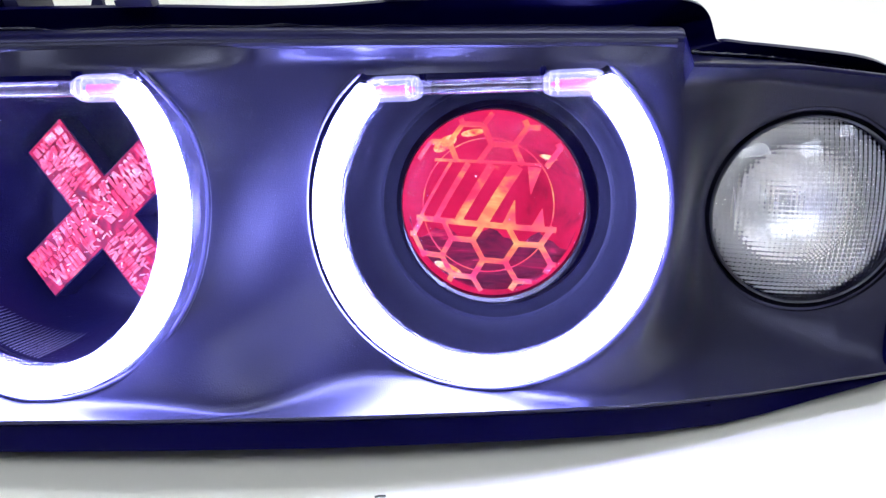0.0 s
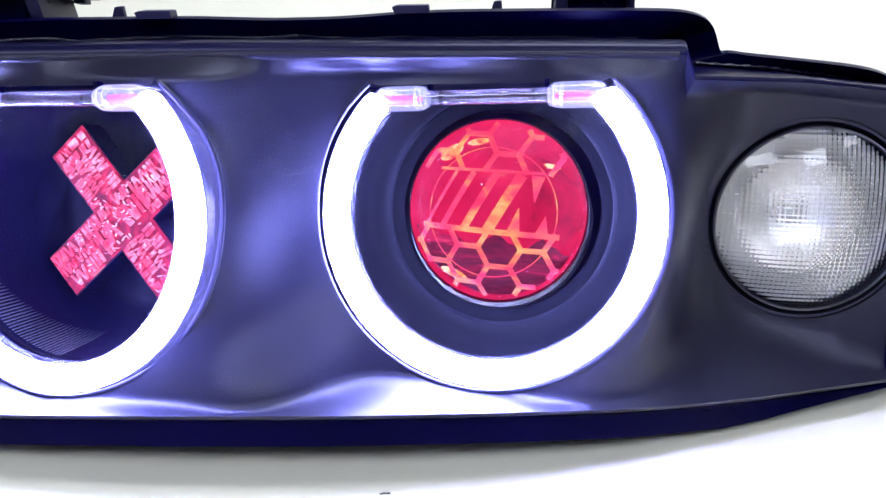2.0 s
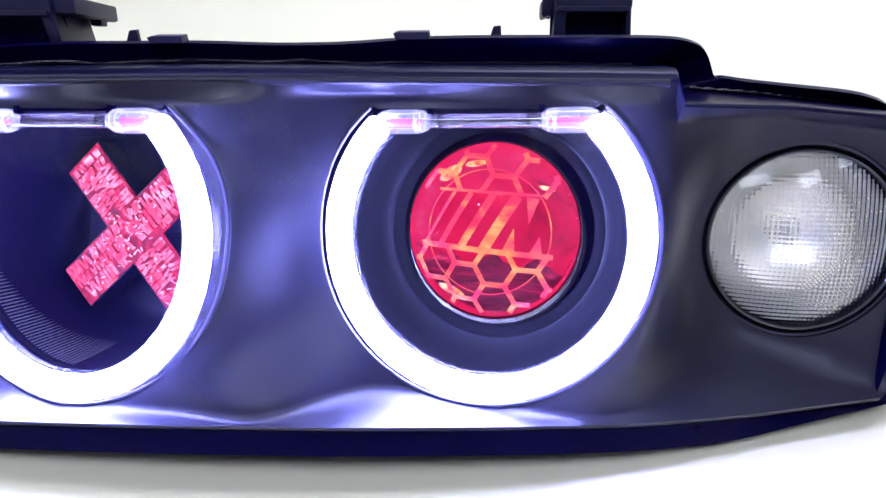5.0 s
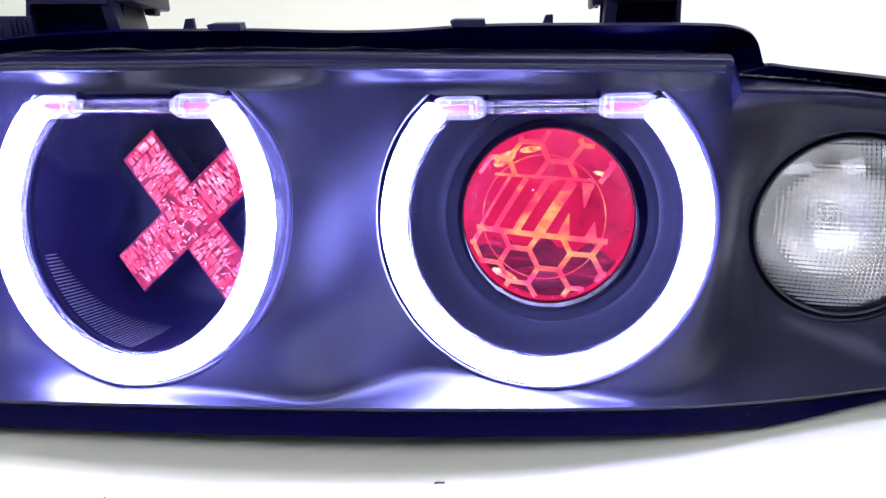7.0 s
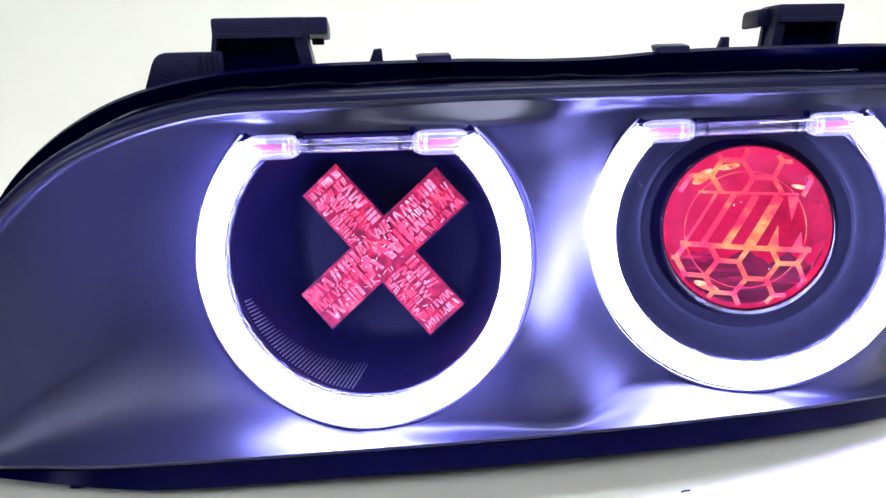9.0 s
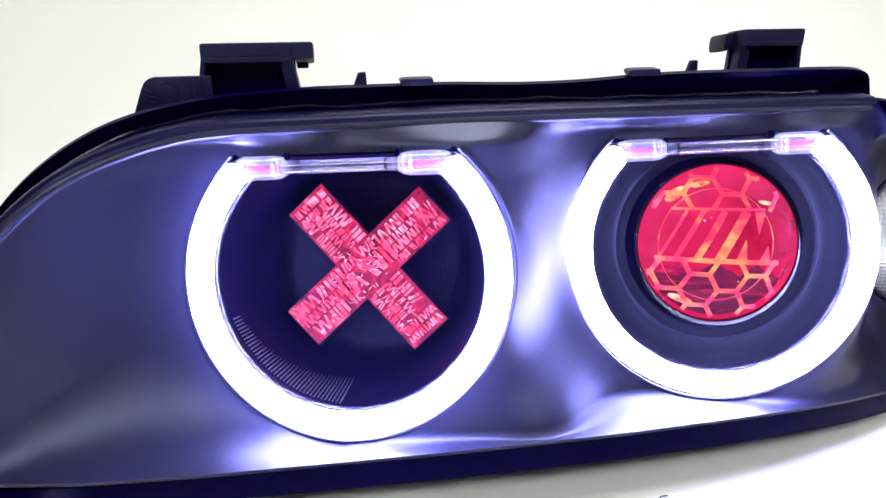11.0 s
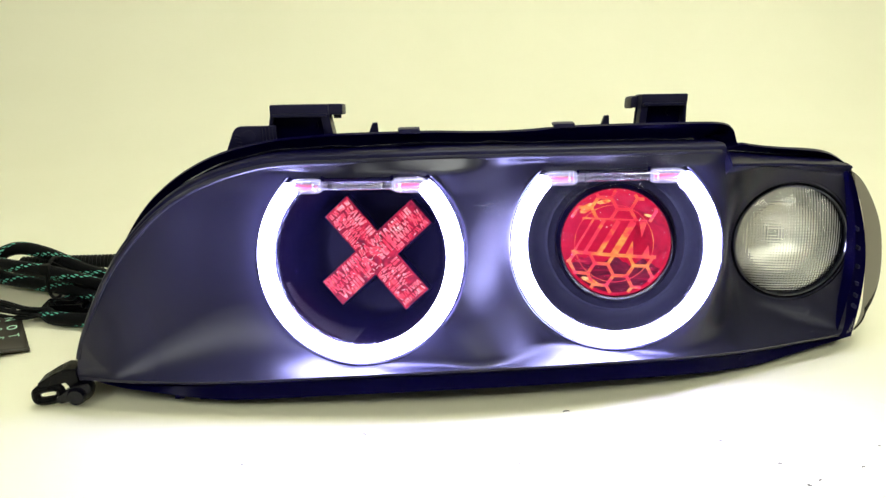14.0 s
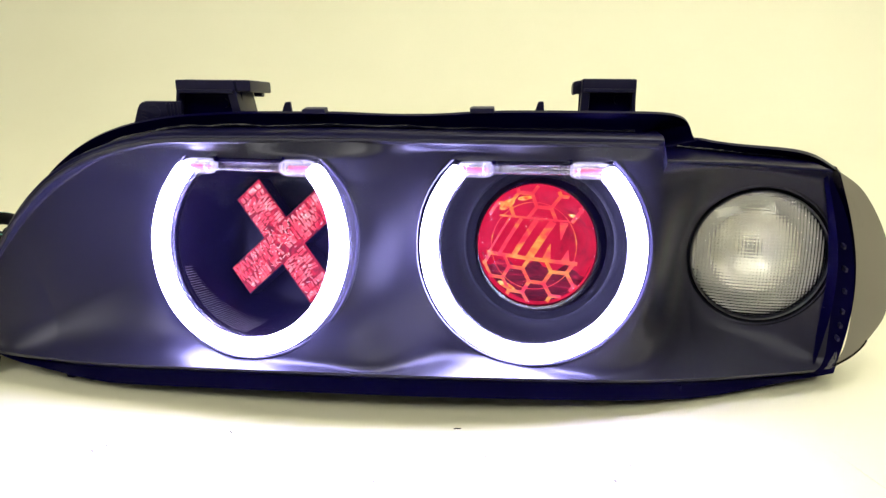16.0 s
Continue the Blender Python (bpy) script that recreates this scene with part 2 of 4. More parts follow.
for name, b in (("wall_north", (-2.2, 2.2, 1.8, 1.9, -0.75, 1.9)), ("wall_south", (-2.2, 2.2, -2.3, -2.2, -0.75, 1.9)),
                ("wall_west", (-2.3, -2.2, -2.3, 1.9, -0.75, 1.9)), ("wall_east", (2.2, 2.3, -2.3, 1.9, -0.75, 1.9)),
                ("floor", (-2.3, 2.3, -2.3, 1.9, -0.85, -0.75)), ("ceiling", (-2.3, 2.3, -2.3, 1.9, 1.9, 2.0))):
    tagged(part(name, box(*b, bevel=0), PAINT, smooth=0), "plain grey painted " + name.split("_")[0], name.split("_")[0], kind="structure")
table = thing("work_table", "plain table under the cream paper sweep", "table")
part("tabletop", box(-1.7, 1.7, -0.55, 1.38, -0.045, -0.004, 0.003), PAINT, table)
for sx in (-1.6, 1.55):
    for sy in (-0.5, 1.25):
        part("leg", box(sx, sx + 0.06, sy, sy + 0.06, -0.75, -0.045, 0.003), PAINT, table)
# panels stay out of view; the rear one is added to light the sweep
for cx, cy, turn in ((0.72, -1.70, 25), (1.70, -0.85, 25), (0.32, 0.48, 0), (-1.12, -1.52, 8)):
    lampth = thing("ceiling_light", "assumed square white ceiling light panel, out of view, switched on", "light", "ceiling lights", at=(cx, cy, 1.9))
    lampth.rotation_euler = (0, 0, radians(turn))
    w, d = (0.44, 0.38) if cy > 0 else (0.28, 0.25) if cx > 1 else (0.35, 0.31) if cx > 0 else (0.62, 0.48)
    part("diffuser", box(-w, w, -d, d, -0.030, -0.020, 0), PANEL_LIGHT if 0 < cx < 1 else DIM_LIGHT, lampth, smooth=0)
    part("frame", box(-w - .02, w + .02, -d - .02, d + .02, -0.018, 0.0, 0.002), PAINT, lampth)

# ---- the headlight: outlines (u from the pointed tip to the outer corner) ----
LIP = [(0, -0.328, 0.235, 0.0205), (0.1, -0.3, 0.2258, 0.0215), (0.2, -0.255, 0.2187, 0.0218), (0.31, -0.21, 0.2135, 0.0243), (0.44, -0.15, 0.208, 0.028), (0.55, -0.1, 0.2055, 0.0298), (0.65, -0.04, 0.2068, 0.0298), (0.72, 0.02, 0.2125, 0.0283), (0.78, 0.07, 0.2225, 0.0243), (0.8, 0.086, 0.228, 0.0223), (0.87, 0.125, 0.2417, 0.0181), (0.93, 0.155, 0.2522, 0.0164), (1, 0.187, 0.262, 0.0155)]
CREASE = [(0, -.328, .235, .0215), (.03, -.3269, .235, .0316), (.07, -.3211, .235, .0477), (.12, -.3078, .235, .0757), (.15, -.2992, .235, .0915), (.19, -.2791, .236, .1161), (.23, -.2592, .239, .1329),
          (.27, -.2397, .243, .1415), (.31, -.2209, .248, .1469), (.36, -.2003, .253, .1503), (.44, -.16, .256, .15), (.55, -.1, .257, .151), (.65, -.04, .258, .151), (.72, .02, .258, .151),
          (.78, .07, .2575, .151), (.7985, .0862, .257, .1508), (.8015, .0872, .2475, .1435), (.87, .13, .254, .1415), (.93, .16, .266, .137), (1, .181, .2746, .134)]
RIM = [(0, -.332, .247, .015), (.03, -.3309, .25, .029), (.07, -.3256, .255, .0463), (.12, -.3078, .257, .0773), (.15, -.2961, .257, .1001), (.19, -.279, .258, .125), (.23, -.2593, .26, .1412),
       (.27, -.2409, .2625, .1512), (.31, -.2234, .268, .1564), (.36, -.2003, .2758, .1596), (.44, -.16, .28, .1615), (.55, -.1, .281, .162), (.6, -.07, .279, .1612), (.65, -.04, .277, .162),
       (.69, -.012, .277, .1645), (.72, .02, .277, .1648), (.78, .07, .2775, .165), (.79, .09, .279, .1645), (.796, .101, .285, .1615), (.8, .1067, .292, .157), (.803, .1085, .292, .1475),
       (.87, .13, .281, .1465), (.93, .163, .294, .1418), (.965, .178, .298, .1385), (1, .193, .301, .1275)]
US = np.concatenate([np.linspace(0, .774, 420), np.linspace(.7758, .812, 44), np.linspace(.814, 1, 96)])
lip = rounded(LIP, US)
crease = rounded(CREASE, US, breaks=(.80,))
sharp = (np.clip((US - .70) / .04, 0, 1) * np.clip((.84 - US) / .03, 0, 1))[:, None]
rim = rounded(RIM, US, 4) * sharp + rounded(RIM, US, 150) * (1 - sharp)
BASE_A = ring_frame((-.1489, .2392, .0936), -15.0, 16.0)
BASE_B = ring_frame((.0143, .2460, .0935), -15.0, 16.0)
# the gaps of the rings stand a little anticlockwise of their tops
FRAME_A = BASE_A @ Matrix.Rotation(radians(3.4), 4, "Z")
FRAME_B = BASE_B @ Matrix.Rotation(radians(4.0), 4, "Z")
FRAME_I = ring_frame((.1525, .2830, .0792), -4.0, 6.0)
HOLES = ((FRAME_A, .0668, .0488), (FRAME_B, .0668, .0488), (FRAME_I, .0420, 1.0))


def stands_off(c, z, proud, drop):
    """How far the panel lies behind (or before) a ring's plane at its edge: most above the ring's middle, none at its top."""
    q = min(1.0, max(0.0, (z - .085) / .040))
    q = q * q * (3 - 2 * q)
    reach = drop * (1 + .40 * q) if c > 0 else proud * (1 + .6 * q)
    return reach * c * min(1.0, max(0.0, (.157 - z) / .028))


def inner_y(x, z):
    """Depth of the panel: it runs into each ring's plane near that ring, and blends between them."""
    def round_ring(cx, cy, cz, r, left, right, proud, drop):
        # the ring's own plane at its edge; beyond it the panel stands proud on one side, drops away on the other
        dx, dz = (x - cx) / .966, (z - cz) / .961
        rad = max(1e-6, math.hypot(dx, dz))
        d, k, c = max(0.0, rad - r), min(1.0, r / rad), dx / rad
        y = cy + k * (.287 * (z - cz) - .268 * (x - cx))
        slope = -.259 * c + .276 * dz / rad
        side = right if c > 0 else left
        if side is not None:
            slope += (side * c - slope) * c * c
        return y + slope * d + stands_off(c, z, proud, drop), d

    faces = (round_ring(-.1489, .2392, .0936, .0668, None, .50, -.0025, .0090), round_ring(.0143, .2460, .0935, .0668, .50, None, .0040, .0060),
             (.2825 - .07 * (x - .1525) + .105 * (z - .0792), max(0.0, math.hypot((x - .1525) / .966, (z - .0792) / .961) - .0430)),
             (.2365 + .16 * (x + .328) + .10 * (z - .093), (x + .300 + math.hypot(x + .300, .030)) / 2))
    w = [1 / (d + .0018) ** 1.7 for _, d in faces]
    # the foot of the pointed end flares forward to the lip
    cove = -.005 * math.exp(-((x + .270) / .070) ** 2 - ((z - .021 - .15 * (x + .30)) / .009) ** 2)
    # the panel's foot comes forward between the rings
    foot = .022 * math.exp(-((x + .066) / .028) ** 2 - (max(0.0, z - .028) / .022) ** 2)
    return sum(k * y for k, (y, _) in zip(w, faces)) / sum(w) + cove - foot


# height of the fold where the panel's sloping foot meets it, along x
FOLD = ((-.328, -.285, -.260, -.235, -.215, -.190, -.170, -.150, -.120, -.070, -.030, .005, .030, .060, .090, .125, .155, .187),
        (.0002, .0034, .0074, .0096, .0110, .0060, .0006, -.0008, -.0010, -.0013, -.0012, -.0008, -.0004, .0040, .0130, .0150, .0080, .0010))


def under_rings(x):
    """Height of the lowest ring edge above a place on the foot."""
    low = [.14]
    for cx, cz, r in ((-.1489, .0936, .0668), (.0143, .0935, .0668), (.1525, .0792, .0430)):
        d = (x - cx) / .966
        if abs(d) < r:
            low.append(cz - .961 * math.sqrt(r * r - d * d))
    return min(low)


headlight = thing("headlight", "black car headlight with two glowing white halo rings on cream paper", "headlight", at=(0, 0, 0))

FLANGE = ((.0002, .0010), (.0006, .0020), (.0013, .0030), (.0024, .0038), (.0040, .0043), (.0065, .0045), (.0110, .0044))
rises = soften([[min(float(np.interp(p[0], FOLD[0], FOLD[1])), max(-.0013, under_rings(p[0]) - p[2] - .0065))] for p in lip], 140)
cols = []
for i, u in enumerate(US):
    p0, c = lip[i], crease[i]
    k = min(1.0, u / .16)
    rise = rises[i, 0]
    fold = np.array([p0[0], 0, p0[2] + rise])
    fold[1] = max(inner_y(fold[0], fold[2]), p0[1] + .004)
    fold[1] = (1 - k) * (p0[1] + .001) + k * fold[1]
    drop = .0022 + .0048 * min(1.0, max(0.0, (u - .27) / .12))
    top = np.array([c[0], inner_y(c[0], c[2] - drop), c[2] - drop * k])

    def on_wall(s):
        q = fold + (top - fold) * s
        z = max(inner_y(q[0], q[2]), p0[1] + .004)
        q[1] = z if k >= 1 else (1 - k) * (p0[1] + (c[1] - p0[1]) * s) + k * z
        return q
    # straight slope, a wide rounding, then the panel
    up = max(.0006, min(max(2.4 * rise + .001, .005), .026, .8 * (under_rings(p0[0]) - fold[2])))
    s0 = min(.4, up / max(.004, top[2] - fold[2]))
    left = min(1.0, max(0.0, (-.19 - p0[0]) / .04))
    start, stop = p0 + (fold - p0) * (.35 - .2 * left), on_wall(s0)
    shelf = [p0 + (start - p0) * s for s in np.linspace(0, 1, 9)[:-1]]
    shelf += [start * (1 - s) ** 2 + fold * 2 * s * (1 - s) + stop * s * s for s in np.linspace(0, 1, 23)[:-1]]
    wall = [on_wall(s0 + (1 - s0) * s) for s in np.linspace(0, 1, 104)]
    visor = [wall[-1] + (c - wall[-1]) * s for s in np.linspace(0, 1, 9)[1:]]
    prof = soften(np.array(shelf + wall + visor), 3)
    kf = k * (1.0 if u < .80 else .32)
    flange = [c + np.array([0, a * kf, b * kf]) for a, b in FLANGE]
    under = [p0 + np.array([0, .010 * k, -.0030]), p0 + np.array([0, .0016 * k, -.0026]), p0 + np.array([0, .0004, -.0014])]
    cols.append(np.vstack([under, prof, flange]))
cols = np.array(cols)
# outer end: the panel edge bows outwards
nv = cols.shape[1]
bow = np.sin(np.pi * np.linspace(0, 1, nv)) ** .8
w_end = np.clip((US - .86) / .14, 0, 1) ** 2
cols[:, :, 0] += .012 * bow[None, :] * w_end[:, None]

flange_cols = cols[:, -len(FLANGE) - 1:]
cols = cols[:, :-len(FLANGE)]
nv = cols.shape[1]
flat = cols.reshape(-1, 3)
inside = np.zeros(len(flat), bool)
for m, r0, cut in HOLES:
    inv = np.array(m.inverted())
    loc = flat @ inv[:3, :3].T + inv[:3, 3]
    rr = np.hypot(loc[:, 0], loc[:, 1])
    inside |= (rr < r0) & (loc[:, 1] < cut) & (np.abs(loc[:, 2]) < (.020 if r0 > .05 else .04))
bm = bmesh.new()
verts = [bm.verts.new(p) for p in flat]
nu = len(US)
for i in range(nu - 1):
    for j in range(nv - 1):
        ids = (i * nv + j, (i + 1) * nv + j, (i + 1) * nv + j + 1, i * nv + j + 1)
        if inside[list(ids)].sum() >= 2:
            continue
        bm.faces.new([verts[k] for k in ids])
bmesh.ops.delete(bm, geom=[v for v in bm.verts if not v.link_faces], context="VERTS")
for v in bm.verts:
    if not any(e.is_boundary for e in v.link_edges):
        continue
    for m, r0, cut in HOLES:
        q = m.inverted() @ v.co
        rr = math.hypot(q.x, q.y)
        if rr < r0 + .0045 and abs(q.z) < .02 and q.y < cut + .003:
            if q.y > cut - .0035 and rr < r0 - .001:
                q.y = cut
            else:
                q.x, q.y = q.x * r0 / rr, q.y * r0 / rr
            if r0 < .05:
                q.z *= .35
            v.co = m @ q
            if r0 > .05 and v.co.z > .036:
                v.co.y = inner_y(v.co.x, v.co.z)
bmesh.ops.remove_doubles(bm, verts=bm.verts[:], dist=.00005)
near = []
for v in bm.verts:
    if v.co.z > .040 and not any(e.is_boundary for e in v.link_edges):
        for m, r0, cut in HOLES[:2]:
            q = m.inverted() @ v.co
            if r0 < math.hypot(q.x, q.y) < r0 + .008 and abs(q.z) < .02 and q.y < cut:
                near.append(v)
for _ in range(6):
    bmesh.ops.smooth_vert(bm, verts=near, factor=.5, use_axis_x=True, use_axis_y=True, use_axis_z=True)
shroud = part("shroud", bm, SATIN, headlight, "satin black moulded shroud panel", smooth=50)

part("edge_roll", tube([p + np.array([0, .0006, -.0004]) for p in crease[(US > .03) & (US < .797)][::3]], .0017, 10), SATIN, shroud, "rounded front edge")
part("flange", grid(flange_cols), GRAINED, shroud, "grained black flange", smooth=50)

# ---- housing behind and round the shroud ----
edge_r = np.linspace(0, 1, 14)[1:-1]
loops = []


def loop(top, bottom, right_bow):
    r = [top[-1] + (bottom[-1] - top[-1]) * s + np.array([right_bow * math.sin(math.pi * s), 0, 0]) for s in edge_r]
    return np.vstack([top, r, bottom[::-1]])


kk = (np.clip(US / .12, 0.05, 1) * np.where(US < .80, 1, .34))[:, None]
k1 = np.clip(US / .12, 0.05, 1)[:, None]
fl = crease + np.array([0, .0125, .0040]) * kk
z3 = np.zeros((len(US), 1))
loops.append(loop(fl + np.array([0, .004, -.002]), lip + np.array([0, .011, -.001]) * k1, .007))
loops.append(loop(fl, lip + np.array([0, .0026, -.0024]) * k1, .0105))
trough_top = np.column_stack([fl[:, 0], np.maximum(fl[:, 1] + .006 * k1[:, 0], rim[:, 1] + .005), fl[:, 2] - .002 * k1[:, 0]])
loops.append(loop(trough_top, lip + np.array([0, .0060, -.0060]) * k1, .012))
band = lip + np.array([0, .0030, -.0150]) * np.clip(US / .25, .15, 1)[:, None]
band[:, 2] = np.maximum(band[:, 2], .0045)
end = np.clip((US - .88) / .12, 0, 1)[:, None]
loops.append(loop(rim + np.array([.004, -.003, 0]) * end, band + np.array([.015, .005, .005]) * end, .011))
loops.append(loop(rim + np.array([0, .003, .0008]) + np.array([.005, 0, 0]) * end, band + np.array([0, .006, -.0016]) + np.array([.016, .008, .004]) * end, .012))
loops.append(loop(rim + np.array([0, .010, -.0035]) + np.array([.005, 0, 0]) * end, np.column_stack([band[:, 0], np.maximum(band[:, 1] + .045, .25), z3[:, 0] + .0035]) + np.array([.012, .0, 0]) * end, .011))
deep = rim * np.array([.97, 0, .80]) + np.array([0, .345, .006])
loops.append(loop(deep, np.column_stack([band[:, 0] * .97, z3[:, 0] + .345, z3[:, 0] + .003]), .0))
deep2 = rim * np.array([.86, 0, .62]) + np.array([-.01, .385, .018])
loops.append(loop(deep2, np.column_stack([band[:, 0] * .86 - .01, z3[:, 0] + .385, z3[:, 0] + .018]), .0))
bm = grid(loops, close_v=True)
bm.verts.ensure_lookup_table()
bm.faces.new(bm.verts[-len(loops[0]):])
bmesh.ops.remove_doubles(bm, verts=bm.verts[:], dist=.00002)
housing = part("housing", bm, BLACK, headlight, "gloss black housing with a raised rim")

# uneven bead of glossy sealant in the trough behind the shroud's edge
SEALANT = surface("glossy_black_sealant", (0.0015, 0.0012, 0.010), (0.003, 0.0026, 0.016), (0.16, 0.30), big=120, fine=600, bump=0.4, spec=0.3)
bead = [p for p, u in zip(trough_top + np.array([0, -.001, .0012]), US) if .10 < u < .785][::2]
fat = [.0011 + .0009 * noise.noise(Vector((p[0] * 90, p[2] * 90, 3.1))) for p in bead]
bead = [p + np.array([0, .0006 * noise.noise(Vector((p[0] * 60, 7.7, 0))), .0010 * noise.noise(Vector((p[0] * 45, 0, 5.2)))]) for p in bead]
part("sealant_bead", tube(bead, .001, 8, radius=lambda i: fat[i]), SEALANT, housing, "uneven glossy bead of sealant")
bead = [p for p, u in zip(trough_top + np.array([0, -.001, .0012]), US) if .82 < u < .985]
bead = [p + np.array([0, 0, .0006 * noise.noise(Vector((p[0] * 80, 1.7, 2.2)))]) for p in bead]
part("sealant_bead", tube(bead, .0009, 8, radius=lambda i: .0008 + .0004 * math.sin(i * 1.3)), SEALANT, housing, "uneven glossy bead of sealant")

# ---- clear cover lens ----
cov = []
ctop = rounded([r for r in CREASE if not .73 < r[0] < .86], US, 400)
for i, u in enumerate(US[::3]):
    i = i * 3
    p0, c, k = lip[i], ctop[i], min(1.0, .35 + u / .1)
    f0, f1 = p0 + np.array([0, -.0042, .002]) * k, c + np.array([0, -.006, .003]) * k
    pr = [f0 + (f1 - f0) * s + np.array([0, -.009 * k * math.sin(math.pi * s), 0]) for s in np.linspace(0, 1, 22)]
    cov.append(pr)
cover = part("cover_lens", grid(cov), CLEAR, headlight, "clear cover lens", smooth=60)
cover.visible_shadow = False
FRONT = catmull([(.1838, .2800, .1325), (.1985, .2815, .1050), (.2070, .2810, .0760), (.2085, .2770, .0500), (.2050, .2690, .0300), (.1990, .2640, .0180)], 8)
BACK = catmull([(.1985, .3120, .1275), (.2195, .3150, .1120), (.2390, .3180, .0820), (.2470, .3180, .0520), (.2462, .3150, .0290), (.2350, .3080, .0140)], 8)
side = []
for k in range(19):
    s = k / 18
    side.append([p.lerp(q, s) + Vector((.0017, -.0012, 0)) * 4 * s * (1 - s) for p, q in zip(FRONT, BACK)])
wrap = part("cover_side", grid(side), CLEAR_SIDE, headlight, "clear side of the cover lens", smooth=60)
wrap.visible_shadow = False
part("side_edge", tube([p[0] + Vector((0, -.0003, .0006)) for p in side[:19]], .0005, 8), CLEAR_SIDE, wrap, "clear moulded edge")

part("foot_edge", tube([p[-1] for p in side], .0006, 8), CLEAR_SIDE, wrap, "clear moulded edge")
chip = bmesh.new()
face = [chip.verts.new(v) for v in ((.1930, .2632, .0150), (.2010, .2650, .0170), (.2000, .2662, .0260), (.1985, .2655, .0255))]
chip.faces.new(face)
bmesh.ops.solidify(chip, geom=chip.faces[:], thickness=.0012)
part("corner_tab", chip, TUBE_GLASS, wrap, "pale clear corner tab")

for k in (13, 17, 21, 25, 28, 31):
    p = FRONT[k] + Vector((-.0042, .0012, 0))
    part("band_notch", box(p.x - .0008, p.x + .0008, p.y - .0010, p.y + .004, p.z - .0013, p.z + .0013, .0004), HOUSING, housing, "small moulded notch")


# ---- halo rings ----
SLEEVE_FORM = [(.0549, -.0050)] + [(.0607 + .0058 * math.cos(q), .0054 * math.sin(q)) for q in np.linspace(math.pi, 0, 15)] + [(.0665, -.0012)]
SLEEVE_WALL = [(.0665, -.0012), (.0665, -.0060), (.0665, -.0110), (.0664, -.0165)]


def halo(frame_m, flat_m, proud, drop, label):
    ring = part("halo_ring", lathe_arc(.0607, .0051, -227, 47), RING, headlight, label, m=frame_m)
    part("sleeve", lathe(SLEEVE_FORM, 150, -226, 46), SLEEVE, ring, "clear sleeve round the light", m=frame_m).visible_shadow = False
    part("sleeve_wall", lathe(SLEEVE_WALL, 150, -226, 46), SMOKED, ring, "smoky outer wall of the sleeve", m=frame_m).visible_shadow = False
    for sx in (-1, 1):
        a0, a1 = sorted((sx * .0228, sx * .0432))
        plug = part("connector", tube([(a0 + (a1 - a0) * i / 10, .0439, 0) for i in range(11)], .0048, 20, radius=lambda i: (.0034, .0044, .0048, .0048, .0048, .0048, .0048, .0048, .0048, .0044, .0034)[i]), BLOCK_GLASS, ring, "clear acrylic connector block with added glow", m=frame_m)
        part("filament", tube([(a0 + .0022 + (a1 - a0 - .0044) * i / 8, .0436, 0) for i in range(9)], .0019, 12, radius=lambda i: (.0006, .0014, .0017, .0015, .0018, .0015, .0017, .0013, .0006)[i]), PINK, plug, "pinkish red wire end", m=frame_m)
        part("filament_clasp", tube([(sx * .0268, .0436, 0), (sx * .0282, .0436, 0)], .0024, 14), CHROME, plug, "bright metal clasp", m=frame_m)
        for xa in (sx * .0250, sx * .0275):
            part("block_edge", tube([(xa, .0439 + .0040 * math.sin(q), .0040 * math.cos(q)) for q in np.linspace(0, 2 * math.pi, 25)], .00026, 6, False), EDGE_GLOW, plug, "acrylic edge with added glow", m=frame_m)
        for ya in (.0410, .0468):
            part("block_edge", tube([(a0 + .002, ya, .0030), (a1 - .002, ya, .0030)], .00026, 6), EDGE_GLOW, plug, "acrylic edge with added glow", m=frame_m)
        part("clip", box(sx * .0222 - .0010, sx * .0222 + .0010, .0466, .0500, -.003, .001, .0004), BLACK, plug, "small black clip", m=frame_m)
        part("collar", tube([(sx * .0170, .0439, 0), (sx * .0182, .0439, 0)], .0027, 16), DIM, plug, m=frame_m)
    # dark edge of the opening that the ring sits in
    edge = []
    for i in range(141):
        q = radians(-227 + 274 * i / 140) + math.atan2(frame_m[2][0], frame_m[2][1])
        up = .961 * .0676 * math.sin(q) + frame_m.translation.z
        shift = stands_off(math.cos(q), up, proud, drop)
        edge.append(flat_m @ Vector((.0676 * math.cos(q), .0676 * math.sin(q), -.93 * shift)))
    part("opening_edge", tube(edge, .0010, 8), SATIN, ring, "black edge of the opening")
    part("bridge_tube", tube([(-.0245 + .049 * i / 12, .0439, 0) for i in range(13)], .0027, 18), TUBE_GLASS, ring, "clear bridge tube", m=frame_m)
    part("seat", capped(lathe([(.0672, -.0150), (.0668, -.0178), (.0570, -.0165), (.0562, -.0090)], 128), .0485), DARK, ring, "black ring seat", m=frame_m)
    return ring


def lathe_arc(major, minor, a0, a1, n=150, k=18):
    rows, full = [], minor
    for i in range(n + 1):
        a = radians(a0 + (a1 - a0) * i / n)
        # rounded ends
        e = min(1.0, min(i, n - i) * (a1 - a0) / n / 4.0)
        minor = full * (.25 + .75 * math.sqrt(1 - (1 - e) ** 2))
        rows.append([((major + minor * math.cos(2 * math.pi * j / k)) * math.cos(a), (major + minor * math.cos(2 * math.pi * j / k)) * math.sin(a), minor * math.sin(2 * math.pi * j / k)) for j in range(k)])
    bm = grid(rows, close_v=True)
    bm.verts.ensure_lookup_table()
    bm.faces.new(bm.verts[:k])
    bm.faces.new(bm.verts[-k:])
    return bm


